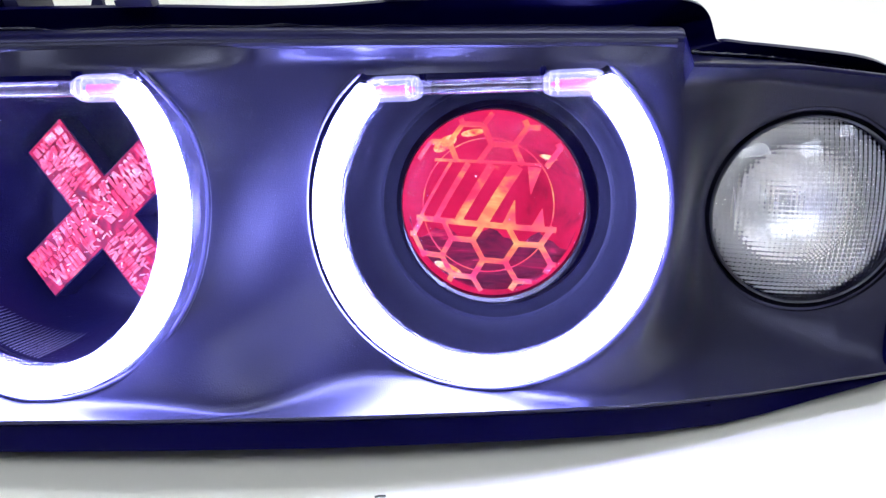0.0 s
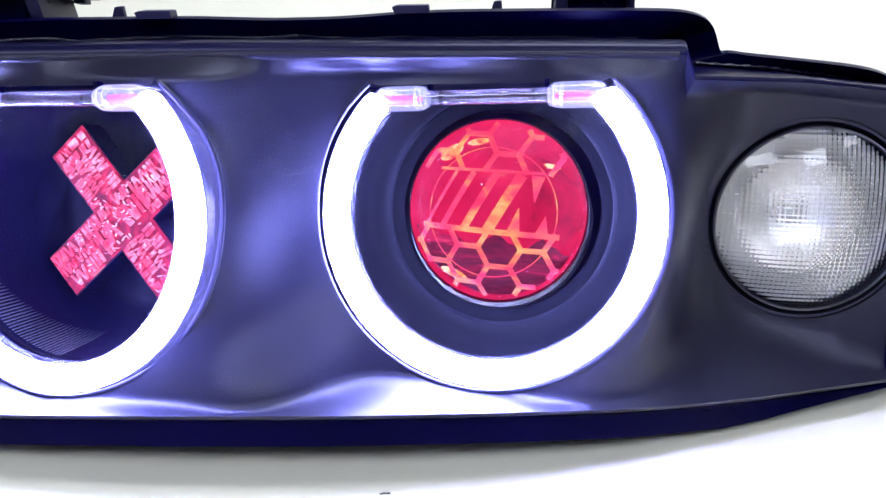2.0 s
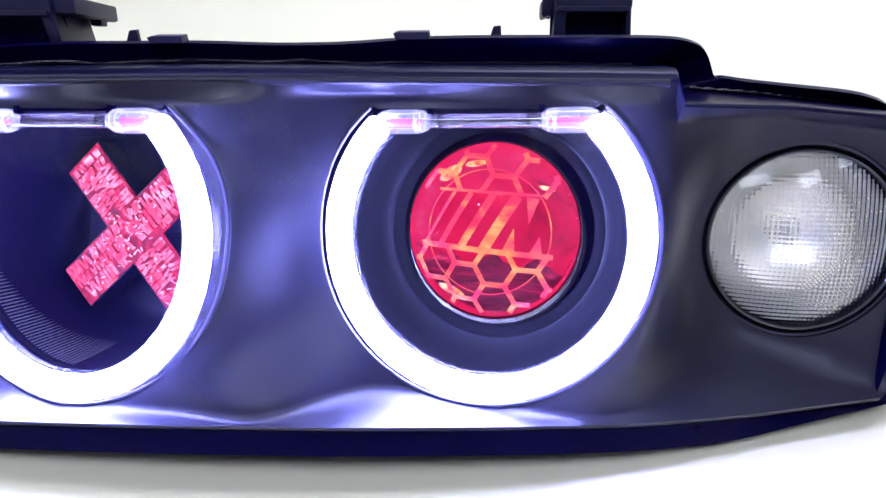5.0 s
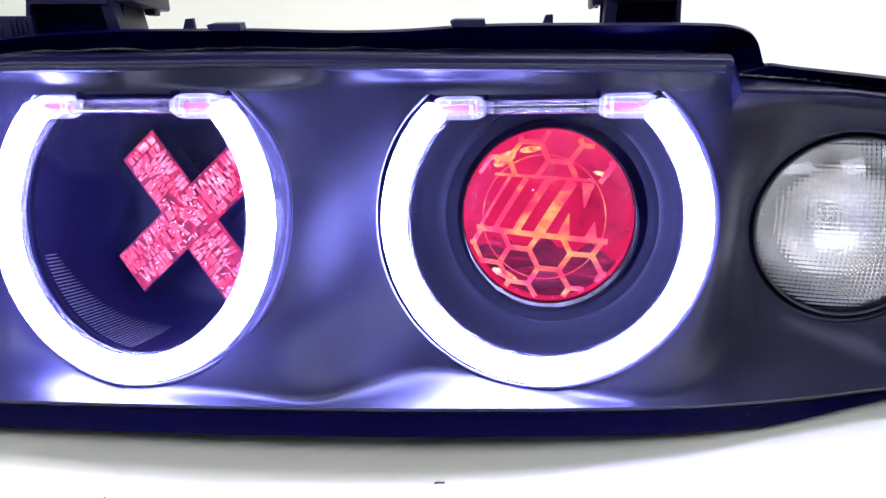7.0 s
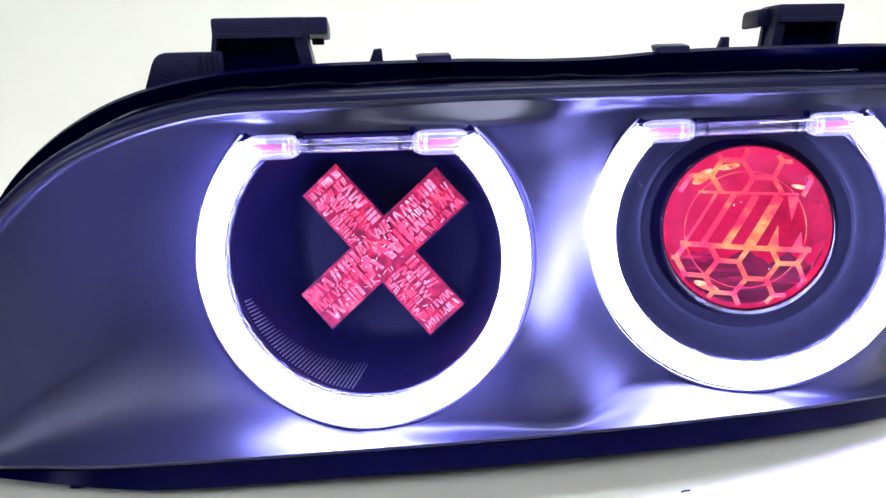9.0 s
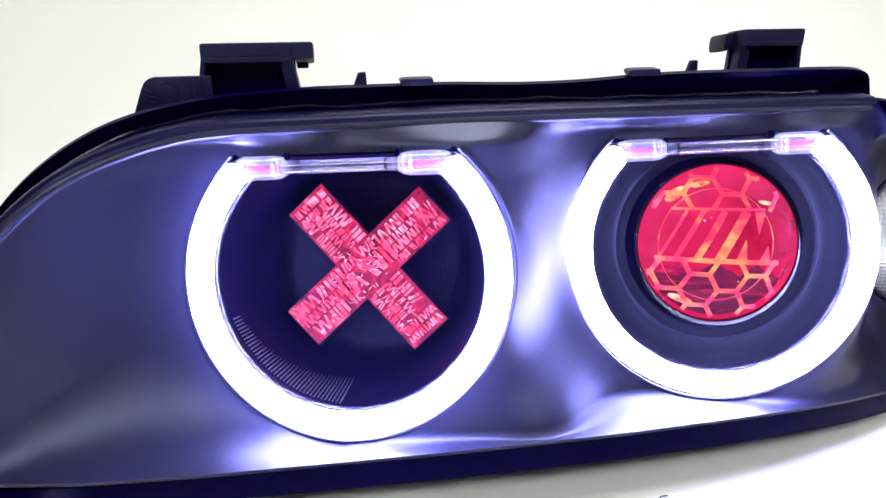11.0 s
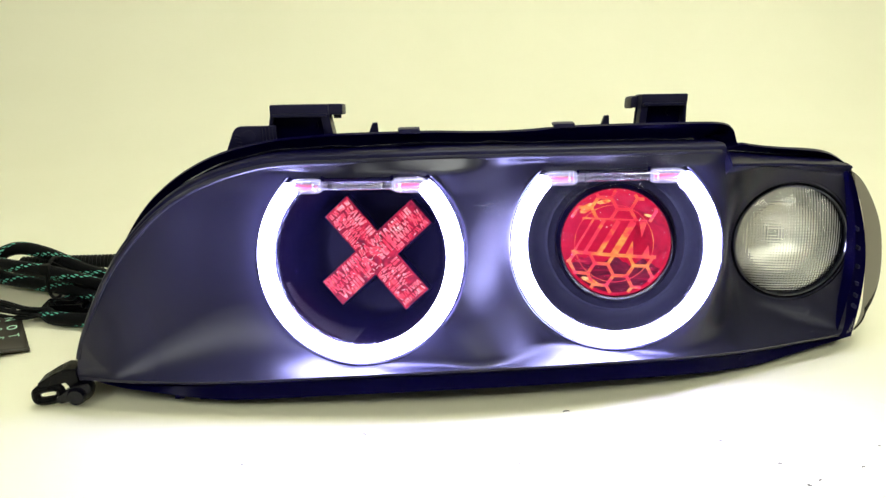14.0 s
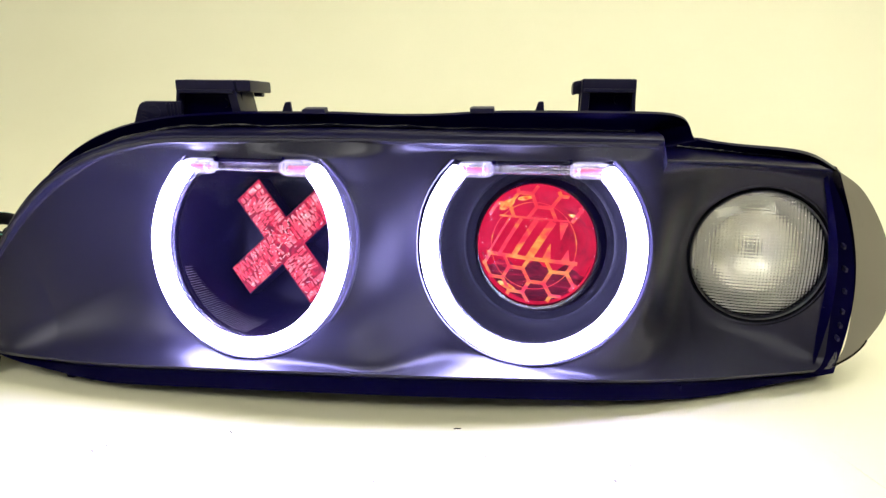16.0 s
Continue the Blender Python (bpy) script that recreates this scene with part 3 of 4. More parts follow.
PINK = surface("red_wire", (0.55, 0.015, 0.10), (0.75, 0.06, 0.22), (0.3, 0.4), big=200)
DIM = clear("grey_acrylic", tint=(0.35, 0.34, 0.38), gain=2.0)
halo(FRAME_A, BASE_A, -.0025, .0090, "glowing white halo ring, open at the top")
halo(FRAME_B, BASE_B, .0040, .0060, "glowing white halo ring round the projector")

RIB = surface("semi_gloss_grey_ribs", (0.030, 0.028, 0.034), (0.045, 0.042, 0.050), (0.28, 0.36), big=60, spec=0.8)
# ---- bowl with the lit cross ----
WALL = [(.0572, -.0085), (.0560, -.012), (.0532, -.030), (.0490, -.046), (.0462, -.0535), (.0440, -.0570), (.0415, -.0592), (.0385, -.0600), (.0, -.0600)]
bowl = part("reflector_bowl", capped(lathe(WALL, 128), .0483), BOWL, headlight, "matt black bowl, stippled floor", m=FRAME_A)
for i in range(38):
    a = radians(203 + 62 * i / 37)
    d = Vector((math.cos(a), math.sin(a), 0))
    # ribs lie on the bowl's wall: short at the upper end, longest towards the foot
    e = .006 + .020 * (i / 37)
    path = []
    for k in range(5):
        z = -.0125 - e * k / 4
        path.append(d * (float(np.interp(-z, [-q for _, q in WALL], [r for r, _ in WALL])) - .00015) + Vector((0, 0, z)))
    part("rib", tube(path, .00034, 6, radius=lambda n: (.00028, .00030, .00028, .00020, .00006)[n]), RIB, bowl, m=BASE_A)

cross_frame = BASE_A @ Matrix.Translation((.0005, -.0002, -.0405)) @ Matrix.Rotation(radians(45), 4, "Z")
L, W = .0415, .0102


def cross_slab(l, w, z0, z1):
    """A plus-shaped slab, made of five squares side by side."""
    bm = bmesh.new()
    g = [-l, -w, w, l]
    at = {}
    for z in (z0, z1):
        for i in range(4):
            for j in range(4):
                if i in (1, 2) or j in (1, 2):
                    at[i, j, z] = bm.verts.new((g[i], g[j], z))
    for i, j in ((1, 1), (0, 1), (2, 1), (1, 0), (1, 2)):
        for z in (z0, z1):
            bm.faces.new([at[i, j, z], at[i + 1, j, z], at[i + 1, j + 1, z], at[i, j + 1, z]])
    ring = [(1, 0), (2, 0), (2, 1), (3, 1), (3, 2), (2, 2), (2, 3), (1, 3), (1, 2), (0, 2), (0, 1), (1, 1)]
    for p, q in zip(ring, ring[1:] + ring[:1]):
        bm.faces.new([at[(*p, z0)], at[(*q, z0)], at[(*q, z1)], at[(*p, z1)]])
    return bm


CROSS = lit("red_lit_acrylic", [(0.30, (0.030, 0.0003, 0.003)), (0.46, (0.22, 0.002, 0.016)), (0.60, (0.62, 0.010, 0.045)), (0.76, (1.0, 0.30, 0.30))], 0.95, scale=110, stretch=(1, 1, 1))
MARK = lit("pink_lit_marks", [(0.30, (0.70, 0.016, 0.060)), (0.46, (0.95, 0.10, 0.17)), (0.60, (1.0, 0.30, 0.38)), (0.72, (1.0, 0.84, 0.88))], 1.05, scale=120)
HOT = glow("added_red_glow", (1.0, 0.003, 0.02), 4.0)
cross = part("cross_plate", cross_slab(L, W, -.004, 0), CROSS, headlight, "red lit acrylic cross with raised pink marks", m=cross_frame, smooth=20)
part("cross_box", cross_slab(L + .0006, W + .0006, -.012, -.0006), BOWL, cross, "black box behind the cross", m=cross_frame, smooth=20)

# emissive strips added on one arm to redden the bowl wall
for e in ((-L - .0003, -L + .0008, -W * .9, W * .9), (-L, -W - .004, -W - .0003, -W + .0008), (-L, -W - .004, W - .0008, W + .0003)):
    part("edge_light", box(*e, -.0038, -.0018, .0002), HOT, cross, "red strip added along one arm to light the bowl", m=cross_frame)
# raised marks on the cross: rows of block strokes
rng = random.Random(4)


def strokes(x, y, height, ang, length, bm):
    """A row of plain raised strokes, upright and slanted, starting at (x, y) and running at ang degrees."""
    ca, sa = math.cos(radians(ang)), math.sin(radians(ang))
    pos = 0.0
    while pos < length:
        a = rng.choice((0.0, .26, -.26, .20))
        leans = rng.choice(((a, a), (a, -a, a), (0.0, a, -a), (a, -a, a, -a), (0.0, 0.0)))
        for n, lean in enumerate(leans):
            w = height * rng.choice((.16, .20, .24, .30))
            at = pos + (-lean * height if lean < 0 else 0)
            pts = [(at, 0), (at + w, 0), (at + w + lean * height, height), (at + lean * height, height)]
            q = [(x + ca * px - sa * py, y + sa * px + ca * py) for px, py in pts]
            if all((abs(qx) < L - .0006 and abs(qy) < W - .0004) or (abs(qy) < L - .0006 and abs(qx) < W - .0004) for qx, qy in q):
                lo = [bm.verts.new((s, t, .0001)) for s, t in q]
                hi = [bm.verts.new((s, t, .0008)) for s, t in q]
                bm.faces.new(hi)
                for k in range(4):
                    bm.faces.new((lo[k], lo[(k + 1) % 4], hi[(k + 1) % 4], hi[k]))
            pos += w + height * .13
        pos += height * rng.choice((.10, .22, .40))
    return bm


LAYOUT = (((.0120, -.0092, .0034, 0), (.0135, -.0050, .0042, 0), (.0110, -.0003, .0034, 0), (.0110, .0036, .0050, 0)),
          ((.0110, -.0094, .0054, 0), (.0110, -.0034, .0032, 0), (.0150, .0004, .0036, 0), (.0105, .0047, .0044, 0)),
          ((.0105, -.0090, .0060, 0), (.0110, -.0022, .0040, 0), (.0125, .0026, .0064, 0)),
          ((.0110, -.0092, .0032, 0), (.0110, -.0053, .0036, 0), (.0110, -.0010, .0036, 0), (.0110, .0034, .0054, 0)))
for arm, rows in enumerate(LAYOUT):
    bm = bmesh.new()
    for x0, y0, hgt, ang in rows:
        strokes(x0, y0, hgt, ang, (.017 if arm in (1, 3) else .028), bm)
    if arm in (1, 3):
        strokes(.0352, -.0088, .0034, 90, .017, bm)
        strokes(.0398, -.0088, .0034, 90, .017, bm)
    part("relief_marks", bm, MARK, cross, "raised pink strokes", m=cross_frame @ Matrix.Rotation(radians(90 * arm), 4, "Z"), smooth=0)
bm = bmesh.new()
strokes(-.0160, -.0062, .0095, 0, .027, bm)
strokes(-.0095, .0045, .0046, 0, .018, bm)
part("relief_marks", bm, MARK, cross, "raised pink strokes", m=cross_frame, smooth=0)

# glints on the cross are painted: scattered slivers with their own emission
GLINT = lit("painted_pink_glints", [(0.35, (1.0, 0.25, 0.34)), (0.55, (1.0, 0.62, 0.70)), (0.70, (1.0, 0.95, 0.97))], 1.1, scale=260)
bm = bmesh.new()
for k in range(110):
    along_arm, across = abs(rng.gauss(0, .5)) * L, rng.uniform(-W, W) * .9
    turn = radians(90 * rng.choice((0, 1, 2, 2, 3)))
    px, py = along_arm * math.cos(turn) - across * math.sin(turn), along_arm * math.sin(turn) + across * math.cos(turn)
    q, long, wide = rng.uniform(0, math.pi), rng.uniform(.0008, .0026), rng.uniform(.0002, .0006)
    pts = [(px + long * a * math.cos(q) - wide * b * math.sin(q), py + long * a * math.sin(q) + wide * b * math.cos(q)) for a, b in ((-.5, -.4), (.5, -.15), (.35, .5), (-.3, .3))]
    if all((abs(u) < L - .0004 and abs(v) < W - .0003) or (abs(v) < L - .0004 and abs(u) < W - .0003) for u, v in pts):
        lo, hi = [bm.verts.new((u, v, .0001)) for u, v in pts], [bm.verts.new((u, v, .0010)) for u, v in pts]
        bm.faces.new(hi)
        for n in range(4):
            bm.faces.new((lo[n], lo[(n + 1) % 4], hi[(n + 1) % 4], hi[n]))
part("glint_facets", bm, GLINT, cross, "small pale glints painted as glowing slivers", m=cross_frame, smooth=0)

# ---- projector ----
STEEL = surface("dull_steel", (0.09, 0.085, 0.09), (0.20, 0.19, 0.20), (0.20, 0.32), metal=1.0, big=60, bump=0.03)
LENS_M = BASE_B @ Matrix.Translation((.0012, .0014, -.0115))
RL, BULGE = .0353, .0100


def dome(r, lift=0.0):
    s = min(1.0, r / RL)
    return BULGE * (math.sqrt(max(0.0, 1.35 ** 2 - s * s)) - math.sqrt(1.35 ** 2 - 1)) / (1.35 - math.sqrt(1.35 ** 2 - 1)) + lift


prof = [(.0572, .0080), (.0562, .006), (.0545, .0005), (.0515, -.0040), (.0482, -.0060), (.0460, -.0060), (.0452, -.0054), (.0445, -.0051), (.0438, -.0056), (.0430, -.0066), (.0410, -.0074), (.0400, -.0080), (.0396, -.0095), (.0394, -.020)]
funnel = part("projector_funnel", capped(lathe(prof, 128), .0477), FUNNEL, headlight, "black stepped funnel round the projector", m=LENS_M @ Matrix.Rotation(radians(4.0), 4, "Z"))
projector = part("projector_lens", lathe([(RL * i / 30, dome(RL * i / 30)) for i in range(30, -1, -1)], 96), DOME, headlight, "round glass projector lens glowing red with a honeycomb pattern", m=LENS_M)
crescent = []
for i in range(128):
    a = 2 * math.pi * i / 128
    k = max(0.0, -math.sin(a - .25)) ** .8
    crescent.append([(r * math.cos(a), r * math.sin(a), w) for r, w in ((.0352, -.0020), (.0356 + .0006 * k, -.0006 + .0006 * k), (.0357 + .0022 * k, .0002 * k - .0006), (.0358 + .0030 * k, -.0018), (.0358 + .0032 * k, -.0085))])
part("lens_ring", grid(crescent, close_u=True), STEEL, projector, "bright metal retaining ring", m=LENS_M)
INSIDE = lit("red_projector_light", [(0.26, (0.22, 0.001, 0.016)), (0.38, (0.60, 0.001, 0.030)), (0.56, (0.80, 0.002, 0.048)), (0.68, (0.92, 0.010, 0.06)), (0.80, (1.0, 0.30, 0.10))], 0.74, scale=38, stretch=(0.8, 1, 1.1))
# etched lines glow by emission in place of light caught from inside
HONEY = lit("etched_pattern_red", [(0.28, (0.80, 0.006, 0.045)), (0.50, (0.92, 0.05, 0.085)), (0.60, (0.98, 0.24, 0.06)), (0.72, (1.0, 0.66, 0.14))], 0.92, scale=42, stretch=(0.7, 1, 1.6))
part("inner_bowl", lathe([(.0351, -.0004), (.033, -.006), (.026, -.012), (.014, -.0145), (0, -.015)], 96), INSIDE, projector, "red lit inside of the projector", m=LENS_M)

SPARK = lit("bright_led_chip", [(0.3, (1.0, 0.62, 0.50)), (0.6, (1.0, 0.9, 0.82))], 1.1, scale=300)
AMBER = lit("amber_reflection", [(0.35, (0.90, 0.03, 0.04)), (0.5, (1.0, 0.35, 0.06)), (0.66, (1.0, 0.75, 0.30))], 1.0, scale=220)
for sx, sy, sr, mat in ((-.0062, .0098, .0004, SPARK), (-.0034, .0112, .0003, SPARK), (.0100, -.0172, .0003, SPARK)):
    part("led_chip", lathe([(sr, .0010), (sr * .7, .0016), (0, .0018)], 14), mat, projector, "tiny bright light chip", m=LENS_M @ Matrix.Translation((sx, sy, 0)))
# amber reflections inside the lens, painted as emissive ovals
for sx, sy, w, h, turn in ((-.0195, .0215, .0052, .0024, 35), (-.0090, .0262, .0046, .0013, 12), (.0205, .0185, .0034, .0009, -10), (-.0150, -.0262, .0058, .0016, -18)):
    bm = lathe([(1.0, -.0006), (.6, .0004), (0, .0006)], 20)
    for v in bm.verts:
        v.co.x, v.co.y = v.co.x * w, v.co.y * h
    part("inner_facet", bm, AMBER, projector, "amber reflection painted as a glowing patch", m=LENS_M @ Matrix.Translation((sx, sy, 0)) @ Matrix.Rotation(radians(turn), 4, "Z"))

# red light falling on the shield is put in as emission
SHADE = lit("red_glow_shield", [(0.40, (0.010, 0.0003, 0.003)), (0.55, (0.14, 0.001, 0.015)), (0.62, (0.55, 0.004, 0.05)), (0.74, (0.9, 0.25, 0.12))], 0.9, scale=70, stretch=(0.35, 1, 2.4))
rows = []
for i in range(25):
    x = -.0325 + .065 * i / 24
    lo = -math.sqrt(max(1e-6, .0336 ** 2 - x * x))
    hi = min(-.0125 - .003 * math.sin(i * .9) * (1 if i % 5 else .2), -lo)
    rows.append([(x, lo + (max(hi, lo) - lo) * j / 6, -.0045 + .002 * j / 6) for j in range(7)])
part("cutoff_shield", grid(rows), SHADE, projector, "shield in the lower half with painted red light", m=LENS_M)


def on_dome(x, y):
    return (x, y, dome(math.hypot(x, y), -.0009))


def stripe(bm, x0, y0, x1, y1, w0, w1=None, n=24):
    """A flat etched stroke lying on the inner face of the lens."""
    w1 = w0 if w1 is None else w1
    d = Vector((x1 - x0, y1 - y0))
    if d.length < 1e-6:
        return
    nrm = Vector((-d.y, d.x)).normalized()
    prev = None
    for i in range(n + 1):
        s = i / n
        px, py, w = x0 + d.x * s, y0 + d.y * s, (w0 + (w1 - w0) * s) / 2
        a, b = (px + nrm.x * w, py + nrm.y * w), (px - nrm.x * w, py - nrm.y * w)
        if max(math.hypot(*a), math.hypot(*b)) > RL - .0007:
            prev = None
            continue
        cur = (bm.verts.new(on_dome(*a)), bm.verts.new(on_dome(*b)))
        if prev:
            bm.faces.new((prev[0], cur[0], cur[1], prev[1]))
        prev = cur


part("inner_edge", tube([(.0252 * math.cos(2 * math.pi * i / 72) - .0010, .0252 * math.sin(2 * math.pi * i / 72) - .0008, .0012) for i in range(73)], .00022, 6, False), HONEY, projector, "thin beaded edge line", m=LENS_M)
S = .0083
fields = {True: bmesh.new(), False: bmesh.new()}
done = set()
for i in range(-4, 5):
    for j in range(-5, 6):
        cx, cy = 1.5 * S * i + .004, math.sqrt(3) * S * (j + (i % 2) / 2) - .014
        for k in range(6):
            a0, a1 = radians(60 * k), radians(60 * k + 60)
            p, q = (cx + S * math.cos(a0), cy + S * math.sin(a0)), (cx + S * math.cos(a1), cy + S * math.sin(a1))
            key = tuple(sorted(((round(p[0], 4), round(p[1], 4)), (round(q[0], 4), round(q[1], 4)))))
            mx, my = (p[0] + q[0]) / 2, (p[1] + q[1]) / 2
            if key in done or (-.05 < mx < .05 and -.0078 < my < .0152):
                continue
            done.add(key)
            stripe(fields[my > 0], *p, *q, .0021)
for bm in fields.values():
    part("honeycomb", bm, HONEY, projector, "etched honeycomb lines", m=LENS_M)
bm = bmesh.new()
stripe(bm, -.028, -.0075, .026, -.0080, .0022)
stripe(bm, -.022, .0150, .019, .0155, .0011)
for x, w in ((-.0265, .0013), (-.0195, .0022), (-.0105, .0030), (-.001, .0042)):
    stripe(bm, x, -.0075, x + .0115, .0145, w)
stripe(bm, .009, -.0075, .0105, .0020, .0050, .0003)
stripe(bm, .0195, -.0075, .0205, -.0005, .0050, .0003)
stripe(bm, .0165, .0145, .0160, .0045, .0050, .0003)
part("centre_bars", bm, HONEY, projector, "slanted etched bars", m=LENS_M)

# ---- indicator ----
FLUTE, nt, out = nodes_of("fluted_clear_plastic")
b = add(nt, "ShaderNodeBsdfPrincipled", Metallic=0.0, Roughness=0.04, IOR=1.35, Transmission_Weight=1.0)
b.inputs["Base Color"].default_value = (0.93, 0.93, 0.92, 1)
nt.links.new(b.outputs[0], out.inputs[0])
SILVER = surface("silver_reflector", (0.76, 0.74, 0.69), (0.84, 0.82, 0.77), (0.30, 0.36), metal=1.0, big=40, bump=0.02)

indicator = part("indicator", lathe([(.0434, .0012), (.0422, -.002), (.0411, -.006), (.0398, -.007), (.0396, .0005), (.0390, .0012)], 96), DARK, headlight, "round clear fluted indicator lamp", m=FRAME_I)
part("reflector", lathe([(.0272, -.0110), (.0262, -.0150), (.0225, -.0215), (.016, -.0270), (.008, -.0300), (0, -.0310)], 72), SILVER, indicator, "silver reflector dish", m=FRAME_I)
DULL = surface("dull_grey_metal", (0.36, 0.355, 0.36), (0.44, 0.435, 0.44), (0.30, 0.38), metal=1.0, big=40, bump=0.02)
part("reflector_collar", lathe([(.0388, -.0040), (.0372, -.0085), (.0330, -.0105), (.0272, -.0110)], 72), DULL, indicator, "grey collar round the dish", m=FRAME_I)
part("bulb", lathe([(.0, -.012), (.004, -.013), (.0055, -.017), (.0045, -.022), (.0035, -.031)], 24), clear("bulb_glass", gain=1.5, body=.3), indicator, "clear bulb", m=FRAME_I)
bm, cells, half = bmesh.new(), {}, 97
for i in range(-half, half + 1):
    for j in range(-half, half + 1):
        x, y = .0004 * i, .0004 * j
        r = math.hypot(x, y)
        if r <= .0388:
            # small square prisms, 2 mm apart
            pillow = .00018 * (math.cos(2 * math.pi * x / .0020) + math.cos(2 * math.pi * y / .0020))
            cells[i, j] = bm.verts.new((x, y, -.0015 + .0085 * (1 - (r / .0388) ** 2) + pillow))
for (i, j), v in cells.items():
    q = [cells.get((i + 1, j)), cells.get((i + 1, j + 1)), cells.get((i, j + 1))]
    if all(q):
        bm.faces.new((v, *q))
part("fluted_lens", bm, FLUTE, indicator, "prism-fluted inner lens", m=FRAME_I, smooth=80)
part("outer_dome", lathe([(.0392 * i / 30, .0005 + .0115 * (1 - (i / 30) ** 2)) for i in range(30, -1, -1)], 96), clear("dome_gloss", gain=0.9, rough=0.015), indicator, "smooth clear dome", m=FRAME_I)
part("rim", lathe([(.0398, -.001), (.0400, .0008), (.0394, .0014), (.0388, .0008)], 128), clear("rim_acrylic", gain=3.0, body=.35, body_colour=(.95, .95, 1)), indicator, "clear rim", m=FRAME_I)

for ob in indicator.children:
    if ob.name.split(".")[0] in ("fluted_lens", "outer_dome", "rim", "bulb"):
        ob.visible_shadow = False

# ---- brackets on top ----
def bracket(x0, x1, z0, z1, y0, y1, hook, lean, thick=(.0022, .0055), back=.002, plate=False):
    """Open box with a beam on top; the hook is on the right (+) or the left (-)."""
    b = part("mounting_bracket", box(x0, x1, y0, y1, z1 - .0072, z1, .0014), HOUSING, headlight, "moulded black mounting bracket")
    part("beam_step", box(x0 + .0012, x1 - .0012, y0 - .0012, y0 + .004, z1 - .0082, z1 - .0060, .0006), HOUSING, b)
    for sx, xa, t in ((1, x0, thick[0]), (-1, x1, thick[1])):
        o = [(xa - sx * lean, z0 - .004), (xa - sx * lean + sx * t, z0 - .004), (xa + sx * t + sx * .0003, z1 - .005), (xa + sx * .0003, z1 - .005)]
        part("cheek", prism(o, y0 + .001, y1 - .002), HOUSING, b)
    part("web", box(x0 - .001, x1 + .001, y0 + .0085, y0 + .0105, z0 - .004, z1 - .003, .0004), BLACK, b)
    part("boss", tube([(x0 + (x1 - x0) * .72, y0 + .0075, z0 + .005), (x0 + (x1 - x0) * .72, y0 + .0088, z0 + .005)], .0030, 20), BLACK, b)
    xe = x1 if hook > 0 else x0
    if plate:
        part("top_plate", box(x0 + .003, x1 + hook, y0 + .003, y0 + .042, z1 - .0070, z1 + .0002, .0014), HOUSING, b)
        part("peg", box(x1 + .1 * hook, x1 + .7 * hook, y0 + .030, y0 + .036, z1 - .0095, z1 - .0060, .0008), HOUSING, b)
    o = [(xe - .2 * hook, z1 - .0006), (xe + .85 * hook, z1 - .0014), (xe + hook, z1 - .0034), (xe + hook, z1 - .0085), (xe + .8 * hook, z1 - .0100), (xe + .15 * hook, z1 - .0078), (xe - .2 * hook, z1 - .0078)]
    if not plate:
        part("hook", prism(o if hook > 0 else o[::-1], y0 + back, y0 + back + .015, .0012), HOUSING, b)
    # the whole bracket slopes down towards the back
    for o in (b, *b.children):
        for v in o.data.vertices:
            v.co.z -= .17 * (v.co.y - y0)
    return b


bracket(-.2035, -.1660, .1610, .1800, .2890, .3230, .0090, .0030, plate=True)
bracket(.0432, .0752, .1640, .1812, .3010, .3170, -.0050, .0005, (.0050, .0022), back=.008)
part("side_flap", prism([(-.2325, .150), (-.2272, .1630), (-.2262, .1650), (-.2245, .1664), (-.2222, .1671), (-.1995, .1672), (-.1995, .150)], .2850, .2880), HOUSING, headlight, "moulded flap beside the bracket")
part("flap_mark", tube([(-.2168 + .0040 * math.cos(q), .2850, .1612 + .0036 * math.sin(q)) for q in np.linspace(-1.9, 2.6, 22)], .0003, 6), HOUSING, headlight, "moulded mark on the flap")
for i in range(4):
    part("flap_rib", prism([(-.2262 + .0004 * i, .1622 - .0022 * i), (-.2228 + .0004 * i, .1614 - .0022 * i), (-.2228 + .0004 * i, .1609 - .0022 * i), (-.2262 + .0004 * i, .1617 - .0022 * i)], .2844, .2852, 0), HOUSING, headlight)
for i in range(4):
    part("flap_rib", prism([(-.2090 + .0022 * i, .1570), (-.2082 + .0022 * i, .1570), (-.2082 + .0022 * i, .1660), (-.2090 + .0022 * i, .1660)], .2842, .2852, 0), HOUSING, headlight)
for x, y, z, w in ((-.1375, .2985, .1655, .0042), (.0186, .2990, .1675, .0038)):
    part("fin", prism([(x - w * .8, z - .007), (x - w * .2, z - .0003), (x + w * .6, z), (x + w * .75, z - .007)], y, y + .003, .0004), HOUSING, headlight, "small moulded fin")
for x, y, z in ((-.1150, .2775, .1640), (-.0150, .2755, .1660)):
    part("clip_tab", prism([(x - .0070, z + .0004), (x - .0050, z + .0010), (x + .0070, z + .0011), (x + .0075, z - .0018), (x - .006, z - .0018)], y, y + .008, .0004), HOUSING, headlight, "small flat clip tab")

# foot with an eye at the pointed end
LUG = surface("glossy_black_lug", (0.001, 0.001, 0.004), (0.003, 0.003, 0.007), (0.12, 0.22), big=90, bump=.3, spec=0.25)
FOOT = surface("plain_black_foot", (0.0012, 0.0012, 0.002), (0.003, 0.003, 0.004), (0.2, 0.32), big=80, bump=0.2, spec=0.12)
foot = part("mounting_foot", prism([(-.3530, .0170), (-.3440, .0222), (-.3350, .0268), (-.3280, .0262), (-.3270, .0100), (-.3310, .0080), (-.3345, .0185), (-.3440, .0158), (-.3520, .0125)], .2330, .2460, .0012), FOOT, headlight, "black mounting foot with an eye")
path = []
